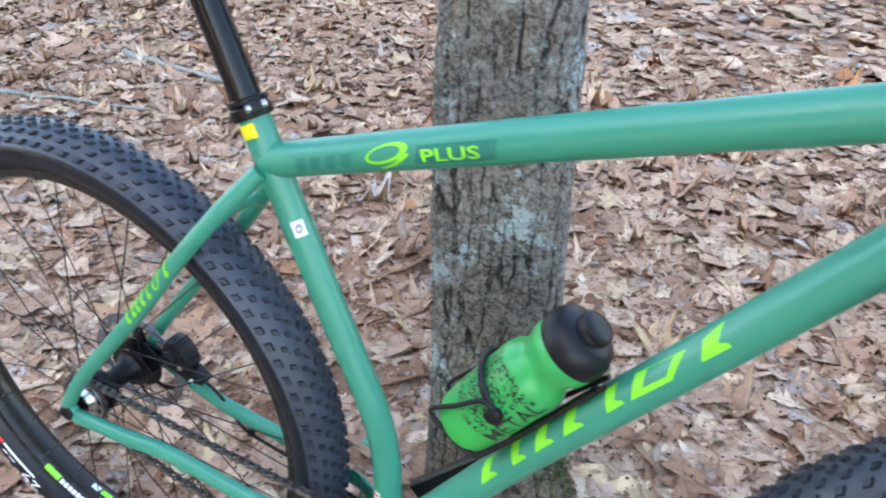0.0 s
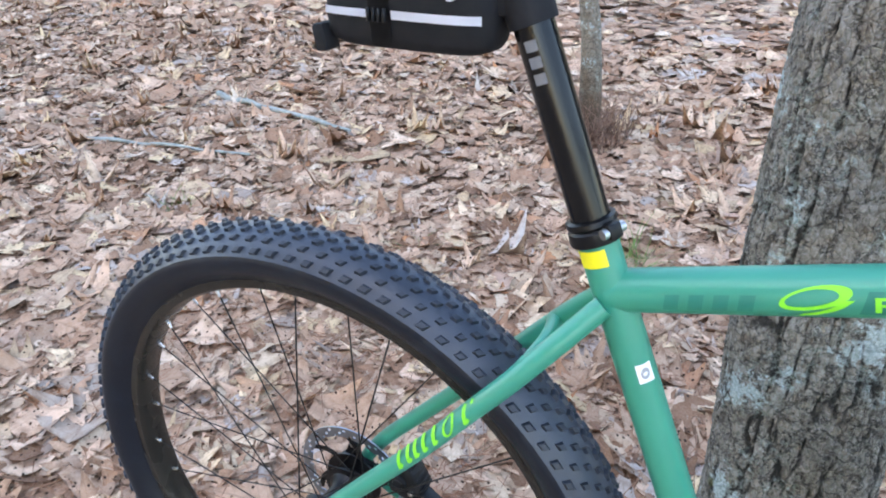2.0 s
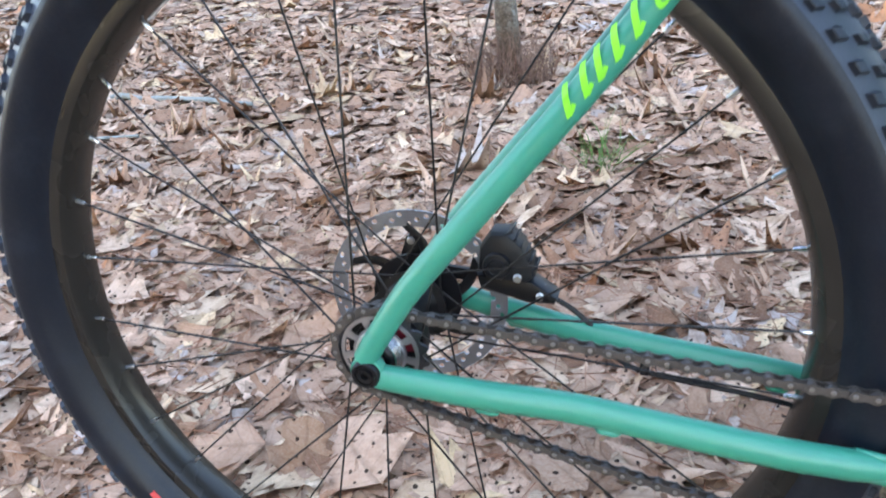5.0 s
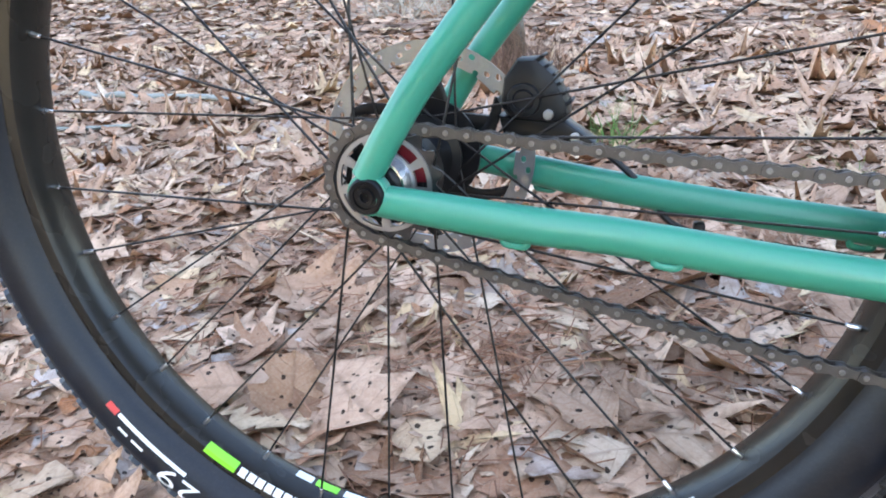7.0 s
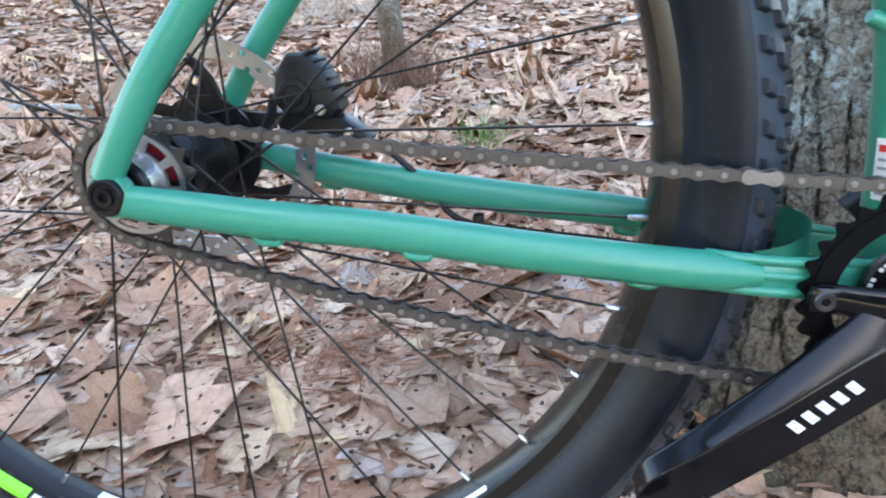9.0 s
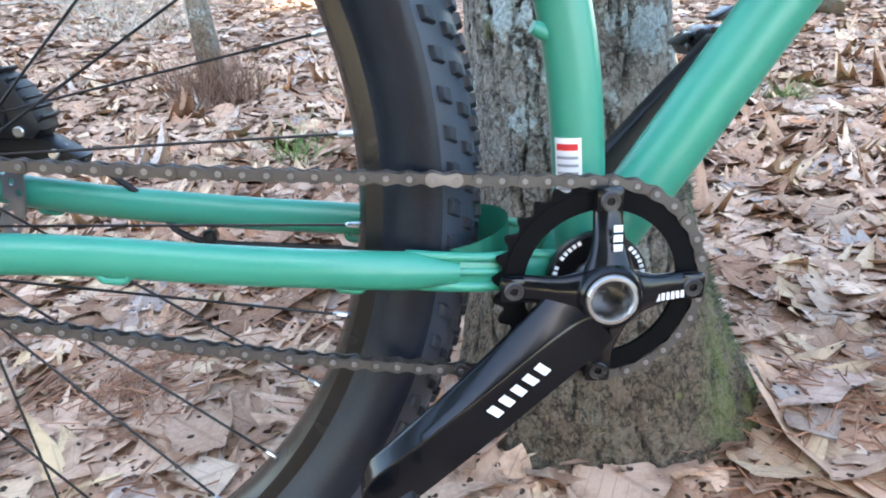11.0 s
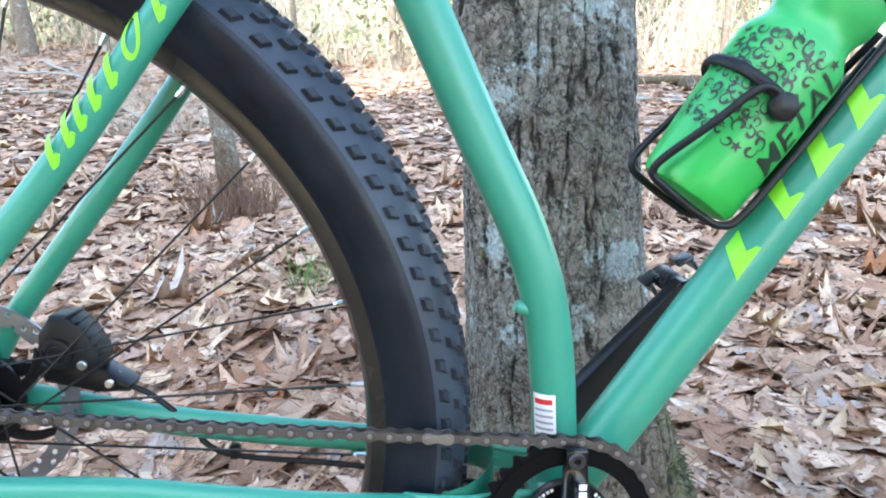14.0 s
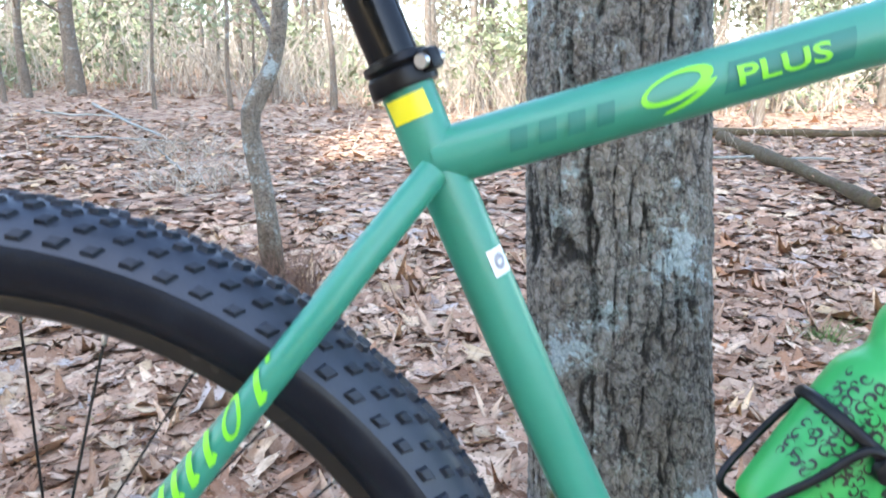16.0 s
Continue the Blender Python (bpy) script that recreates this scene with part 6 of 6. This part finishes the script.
def log(name, a, b, r, label, bark_of=None):
    pts = [Vector(a).lerp(Vector(b), k / 8) for k in range(9)]
    rr = random.Random(int(a[0] * 100))
    pts = [p + Vector((0, 0, float(ground_z(p.x, p.y)) + 0.022 + r * 0.7 + rr.uniform(-0.01, 0.01))) for p in pts]
    ob = tagged(new(name), label, "branch")
    ob.matrix_basis = Matrix.Translation(pts[0])
    BASE[ob] = pts[0]
    P = smooth_path(pts, 3)
    part("stem", tube_bm(P, [q * rr.uniform(0.78, 1.2) for q in grade(r, r * 0.55, len(P))], segs=10), bark_of or BARK_LICHEN, ob)
    return ob, P


log("fallen_branch", (-2.40, 1.86, 0), (-1.58, 1.72, 0), 0.0145, "fallen pale lichened branch among the leaves", STICK)
log("fallen_branch", (-2.55, 1.22, 0), (-1.80, 1.38, 0), 0.009, "thin fallen stick among the leaves", STICK)
log("fallen_log", (3.1, 7.7, 0), (2.35, 3.55, 0), 0.070, "fallen grey log on the forest floor")
log("fallen_log", (2.2, 8.6, 0), (6.4, 7.6, 0), 0.06, "fallen grey log on the forest floor")
log("fallen_log", (-14.0, 21.0, 0), (-4.0, 19.0, 0), 0.13, "fallen grey log on the forest floor")
for a, b, r in (((-5.2, 10.2, 0), (-3.1, 7.3, 0), 0.022), ((-5.6, 9.4, 0), (-3.9, 8.7, 0), 0.016), ((-2.9, 6.6, 0), (-1.9, 4.7, 0), 0.012), ((-4.4, 7.4, 0), (-2.7, 6.9, 0), 0.014), ((1.9, 6.4, 0), (3.3, 5.7, 0), 0.018)):
    log("fallen_branch", a, b, r, "bare pale fallen branch on the leaves", STICK)
for k in range(16):
    x, y = rng.uniform(-3, 2.4), rng.uniform(0.5, 4.5)
    a = rng.uniform(0, 3.14)
    ln = rng.uniform(0.12, 0.5)
    log("twig", (x, y, 0), (x + ln * math.cos(a), y + ln * math.sin(a), 0), rng.uniform(0.0018, 0.004), "thin dry twig on the leaves")


# unseen conifers added behind the camera to keep the near ground in shade
def shade_conifer(x, y, height, rad, seed):
    t = tagged(new("pine_tree"), "unseen dense green pine added to shade the near ground", "tree", "pines")
    t.matrix_basis = Matrix.Translation((x, y, float(ground_z(x, y))))
    part("trunk", tube_bm([(0, 0, -0.1), (0, 0, height * 0.5), (0, 0, height)], [0.30, 0.20, 0.03], segs=14), BARK_FAR, t)
    r = np.random.RandomState(seed)
    n = 9000
    z = height * (0.10 + 0.9 * r.uniform(0, 1, n))
    lim = rad * (1.04 - z / height) ** 0.45
    a = r.uniform(0, 2 * np.pi, n)
    d = lim * np.sqrt(r.uniform(0, 1, n))
    c = np.stack([d * np.cos(a), d * np.sin(a), z - 0.25 * d], -1)
    u, v = r.normal(0, 1, (n, 3)), r.normal(0, 1, (n, 3))
    u /= np.linalg.norm(u, axis=1, keepdims=True)
    v = np.cross(u, v)
    v /= np.linalg.norm(v, axis=1, keepdims=True)
    s = r.uniform(0.34, 0.66, n)[:, None]
    V = np.stack([c - u * s, c + v * s * 0.5, c + u * s, c - v * s * 0.5], 1).reshape(-1, 3)
    me = bpy.data.meshes.new("crown")
    me.from_pydata(V.tolist(), [], np.arange(len(V)).reshape(-1, 4).tolist())
    me.materials.append(NEEDLE)
    part("crown", me, None, t)


NEEDLE = grass_mat("pine_needles", (0.025, 0.05, 0.02), (0.04, 0.075, 0.03), (0.06, 0.10, 0.04))
away = Vector((sun_way.x, sun_way.y)).normalized()
for k, (off, tall) in enumerate(((-17.0, 33.0), (-12.5, 33.5), (-8.2, 32.5), (-4.6, 29.0), (-0.8, 31.0), (3.2, 33.0), (7.6, 33.0), (12.0, 33.0))):
    for back, aside in ((0.0, 0.0), (6.0, 2.1)):
        o = away * (29.0 + 2.5 * (k % 2) + back) + Vector((-away.y, away.x)) * (off + aside)
        shade_conifer(o.x, o.y, tall + 0.6 * back, 4.8, 40 + 2 * k + (back > 0))


# ---- fallen leaves ----
def leaf_shapes(n):
    """Half widths along the midrib: pointed and round lobed oak leaves, broad and narrow plain ones."""
    t = np.linspace(0, 1, n + 1)
    body = np.sin(np.pi * t ** 0.8) ** 0.75
    out = []
    for lobes, deep, wide, phase in ((3, 0.66, 0.50, 0.1), (4, 0.60, 0.46, 0.3), (3, 0.55, 0.48, 0.0), (3, 0.62, 0.44, 0.2), (4, 0.64, 0.50, 0.1), (2, 0.45, 0.50, 0.0), (3, 0.58, 0.52, 0.35), (0, 0, 0.36, 0)):
        w = wide * body
        if lobes:
            wave = np.abs(np.sin(np.pi * (lobes * t + phase)))
            w = w * (1 - deep + deep * ((1 - wave) ** 0.9 * 1.25 if lobes > 2 and phase > 0.05 else wave))
        w[0], w[-1] = 0.012, 0.004
        out.append((t - 0.5, w))
    return out


FINE, ROUGH, PLAIN, CRUMB = leaf_shapes(14), leaf_shapes(11), leaf_shapes(9), leaf_shapes(5)


def leaf_proto(r, shapes=None, cols=(-1, -0.5, 0, 0.5, 1)):
    """One curled leaf: points and quads. Unit length."""
    shapes = shapes or FINE
    y, w = shapes[r.randint(len(shapes))]
    strong = 1.5 if r.uniform() < 0.15 else 0.9
    curl, cup, twist, wave = r.normal(0, 0.34) * strong, r.normal(0.04, 0.26) * strong, r.normal(0, 0.22), r.uniform(0.012, 0.042)
    skew, bow, ph = r.uniform(0.8, 1.2), r.normal(0, 0.12), r.uniform(0, 6)
    ragged = 1 + r.normal(0, 0.10, (2, len(y)))
    crumple = r.normal(0, 0.007, (len(y), len(cols)))
    V = []
    for i in range(len(y)):
        for c_, s in enumerate(cols):
            x = s * w[i] * (skew if s > 0 else 2 - skew) * ragged[int(s > 0), i]
            z = curl * 0.5 * y[i] ** 2 + cup * x * x * 2.2 + twist * x * y[i] + wave * abs(s) * math.sin(13 * y[i] + 3 * s + ph) + crumple[i, c_]
            V.append((x + bow * y[i] ** 2, y[i] * (1 - 0.10 * min(4, curl * curl) * y[i] ** 2) + 0.34 * abs(x) - 0.06, z))
    c, F = len(cols), []
    for i in range(len(y) - 1):
        for s in range(c - 1):
            F.append((i * c + s, i * c + s + 1, i * c + s + c + 1, i * c + s + c))
    C = [(s, t, 0.0) for t in y for s in cols]
    return np.array(V), np.array(F), np.array(C)


def crumb_proto(r):
    return leaf_proto(r, CRUMB, (-1, 0, 1))


def piece_proto(r):
    return leaf_proto(r, ROUGH, (-1, 0, 1))


def coarse_proto(r):
    return leaf_proto(r, PLAIN, (-1, 0, 1))


def turn_matrix(r, n, tip):
    """n random turns: any heading, tipped by about tip radians."""
    a, b, c = r.uniform(0, 2 * np.pi, n), r.normal(0, tip, n), r.normal(0, tip, n)
    flip = np.where(r.uniform(0, 1, n) < 0.4, np.pi, 0.0)
    c = c + flip
    ca, sa, cb, sb, cc, sc = np.cos(a), np.sin(a), np.cos(b), np.sin(b), np.cos(c), np.sin(c)
    o, i = np.zeros(n), np.ones(n)
    Rz = np.stack([ca, -sa, o, sa, ca, o, o, o, i], -1).reshape(n, 3, 3)
    Rx = np.stack([i, o, o, o, cb, -sb, o, sb, cb], -1).reshape(n, 3, 3)
    Ry = np.stack([cc, o, sc, o, i, o, -sc, o, cc], -1).reshape(n, 3, 3)
    return Rz @ Rx @ Ry


def clear(x, y):
    """Where leaves may lie: not inside the trunk."""
    return (x - 0.06) ** 2 + (y - 0.235) ** 2 > 0.105 ** 2


def litter(name, count, region, size, lift, proto, seed, tip=0.075, kinds=30, mat=None):
    r = np.random.RandomState(seed)
    P = [proto(r) for _ in range(kinds)]
    x, y = region(r, count)
    ok = clear(x, y)
    x, y = x[ok], y[ok]
    n = len(x)
    z = ground_z(x, y) + r.uniform(0.002, lift, n)
    T = turn_matrix(r, n, tip) * (size * r.lognormal(0, 0.28, n))[:, None, None]
    which = r.randint(kinds, size=n)
    V, F, C, off = [], [], [], 0
    for k in range(kinds):
        m = which == k
        pv, pf, pc = P[k]
        v = np.einsum("nij,pj->npi", T[m], pv) + np.stack([x[m], y[m], z[m]], -1)[:, None]
        V.append(v.reshape(-1, 3))
        C.append(np.tile(pc, (m.sum(), 1)))
        F.append((pf[None] + (off + np.arange(m.sum()) * len(pv))[:, None, None]).reshape(-1, 4))
        off += len(V[-1])
    V, F, C = np.concatenate(V), np.concatenate(F), np.concatenate(C)
    me = bpy.data.meshes.new(name)
    me.vertices.add(len(V))
    me.vertices.foreach_set("co", V.ravel())
    me.loops.add(F.size)
    me.loops.foreach_set("vertex_index", F.ravel().astype(np.int32))
    me.polygons.add(len(F))
    me.polygons.foreach_set("loop_start", np.arange(0, F.size, 4, dtype=np.int32))
    me.polygons.foreach_set("use_smooth", np.ones(len(F), dtype=bool))
    me.update(calc_edges=True)
    me.attributes.new("leafco", "FLOAT_VECTOR", "POINT").data.foreach_set("vector", C.ravel())
    me.materials.append(mat or LEAF)
    return tagged(new(name, me), "carpet of dry brown and tan fallen leaves", "leaves", kind="stuff")


def area(x0, x1, y0, y1, fan=0.0):
    return lambda r, n: ((lambda y: (r.uniform(x0, x1, n) * (1 + fan * (y - y0)), y))(r.uniform(y0, y1, n)))


litter("leaf_litter", 4600, area(-1.5, 1.0, -0.15, 1.3), 0.102, 0.016, leaf_proto, 1, 0.09)
litter("leaf_litter", 9500, area(-1.6, 1.1, -0.1, 1.5), 0.024, 0.018, crumb_proto, 6, 0.22, 30, CRUMB_LEAF)
litter("leaf_litter", 22000, area(-4.0, 2.6, 0.7, 3.3, 0.20), 0.080, 0.028, coarse_proto, 2, 0.13)
litter("leaf_litter", 12000, area(-3.4, 2.2, 0.9, 2.8, 0.20), 0.032, 0.032, crumb_proto, 7, 0.26, 30, CRUMB_LEAF)
litter("leaf_litter", 2600, area(-3.2, 2.6, -1.4, 0.6), 0.085, 0.022, coarse_proto, 3)
litter("leaf_litter", 2200, area(-3.6, -1.3, 0.1, 1.1), 0.090, 0.024, coarse_proto, 8, 0.12)
litter("leaf_litter", 12000, area(-5.0, 3.6, 3.0, 9.0, 0.16), 0.100, 0.035, crumb_proto, 4, 0.10)
litter("leaf_litter", 9000, area(-5.5, 5.0, -5.0, 0.2), 0.100, 0.03, crumb_proto, 9, 0.10)
litter("leaf_litter", 5000, area(2.3, 6.0, 0.0, 4.5), 0.100, 0.03, crumb_proto, 10, 0.10)
litter("leaf_litter", 8000, area(-9.0, 7.0, 9.0, 24.0, 0.07), 0.12, 0.05, crumb_proto, 5)


def needles(count, cx, cy, rx, ry, seed):
    """Reddish pine needles lying on the leaves."""
    r = np.random.RandomState(seed)
    x, y = cx + rx * r.normal(0, 0.5, count), cy + ry * r.normal(0, 0.5, count)
    ok = clear(x, y)
    x, y = x[ok], y[ok]
    n = len(x)
    c = np.stack([x, y, ground_z(x, y) + r.uniform(0.012, 0.034, n)], -1)
    a = r.uniform(0, 2 * np.pi, n)
    d = np.stack([np.cos(a), np.sin(a), r.normal(0, 0.12, n)], -1) * r.uniform(0.012, 0.036, n)[:, None]
    s = np.stack([-np.sin(a), np.cos(a), np.zeros(n)], -1) * 0.0008
    u = np.array((0, 0, 0.0012))
    V = np.stack([c - d + s, c - d - s, c - d + u, c + d + s, c + d - s, c + d + u], 1).reshape(-1, 3)
    i = np.arange(n)[:, None] * 6
    F = np.concatenate([i + np.array(q) for q in ((0, 1, 4, 3), (1, 2, 5, 4), (2, 0, 3, 5))])
    me = bpy.data.meshes.new("pine_litter")
    me.from_pydata(V.tolist(), [], F.tolist())
    me.materials.append(NEEDLE_DRY)
    tagged(new("pine_litter", me), "scattered dry reddish pine needles on the leaves", "needles", kind="stuff")


NEEDLE_DRY = grass_mat("dry_needles", (0.20, 0.085, 0.045), (0.32, 0.15, 0.085), (0.42, 0.23, 0.14))
needles(320, 0.34, 0.15, 0.16, 0.10, 61)
needles(150, -0.44, 0.29, 0.12, 0.08, 62)
needles(2600, -0.4, 0.6, 1.2, 0.8, 63)

# the nearest leaves, one by one
lr = np.random.RandomState(77)
leaf_meshes = []
for k in range(14):
    pv, pf, pc = piece_proto(lr)
    me = bpy.data.meshes.new("leaf")
    me.from_pydata(pv.tolist(), [], pf.tolist())
    me.attributes.new("leafco", "FLOAT_VECTOR", "POINT").data.foreach_set("vector", pc.ravel())
    me.materials.append(None)
    me.polygons.foreach_set("use_smooth", [True] * len(me.polygons))
    leaf_meshes.append(me)
LEAF_ONE = Nodes("single_dry_leaf")
LEAF_ONE = leaf_nodes(LEAF_ONE, LEAF_ONE.add("ObjectInfo").outputs["Random"], 0.105, LEAF_TONES)
for me in leaf_meshes:
    me.materials[0] = LEAF_ONE
placed = 0
while placed < 290:
    x, y = lr.uniform(-1.0, 0.5), 0.02 + 0.75 * lr.uniform() ** 1.3
    if not clear(x, y):
        continue
    ob = new("leaf", leaf_meshes[placed % 14])
    ob.parent = ground
    s = 0.092 * lr.lognormal(0, 0.24)
    ob.matrix_basis = pose(x, y, float(ground_z(x, y)) + lr.uniform(0.012, 0.018), lr.normal(0, 3.2), lr.normal(0, 3.2), lr.uniform(0, 360)) @ Matrix.Diagonal((s, s, s, 1))
    placed += 1

# one brown leaf stands on its edge
ob = new("leaf", leaf_meshes[3])
ob.parent = ground
ob.matrix_basis = pose(-0.645, 0.171, float(ground_z(-0.645, 0.171)) + 0.040, 58, 12, 20) @ Matrix.Diagonal((0.09, 0.09, 0.09, 1))
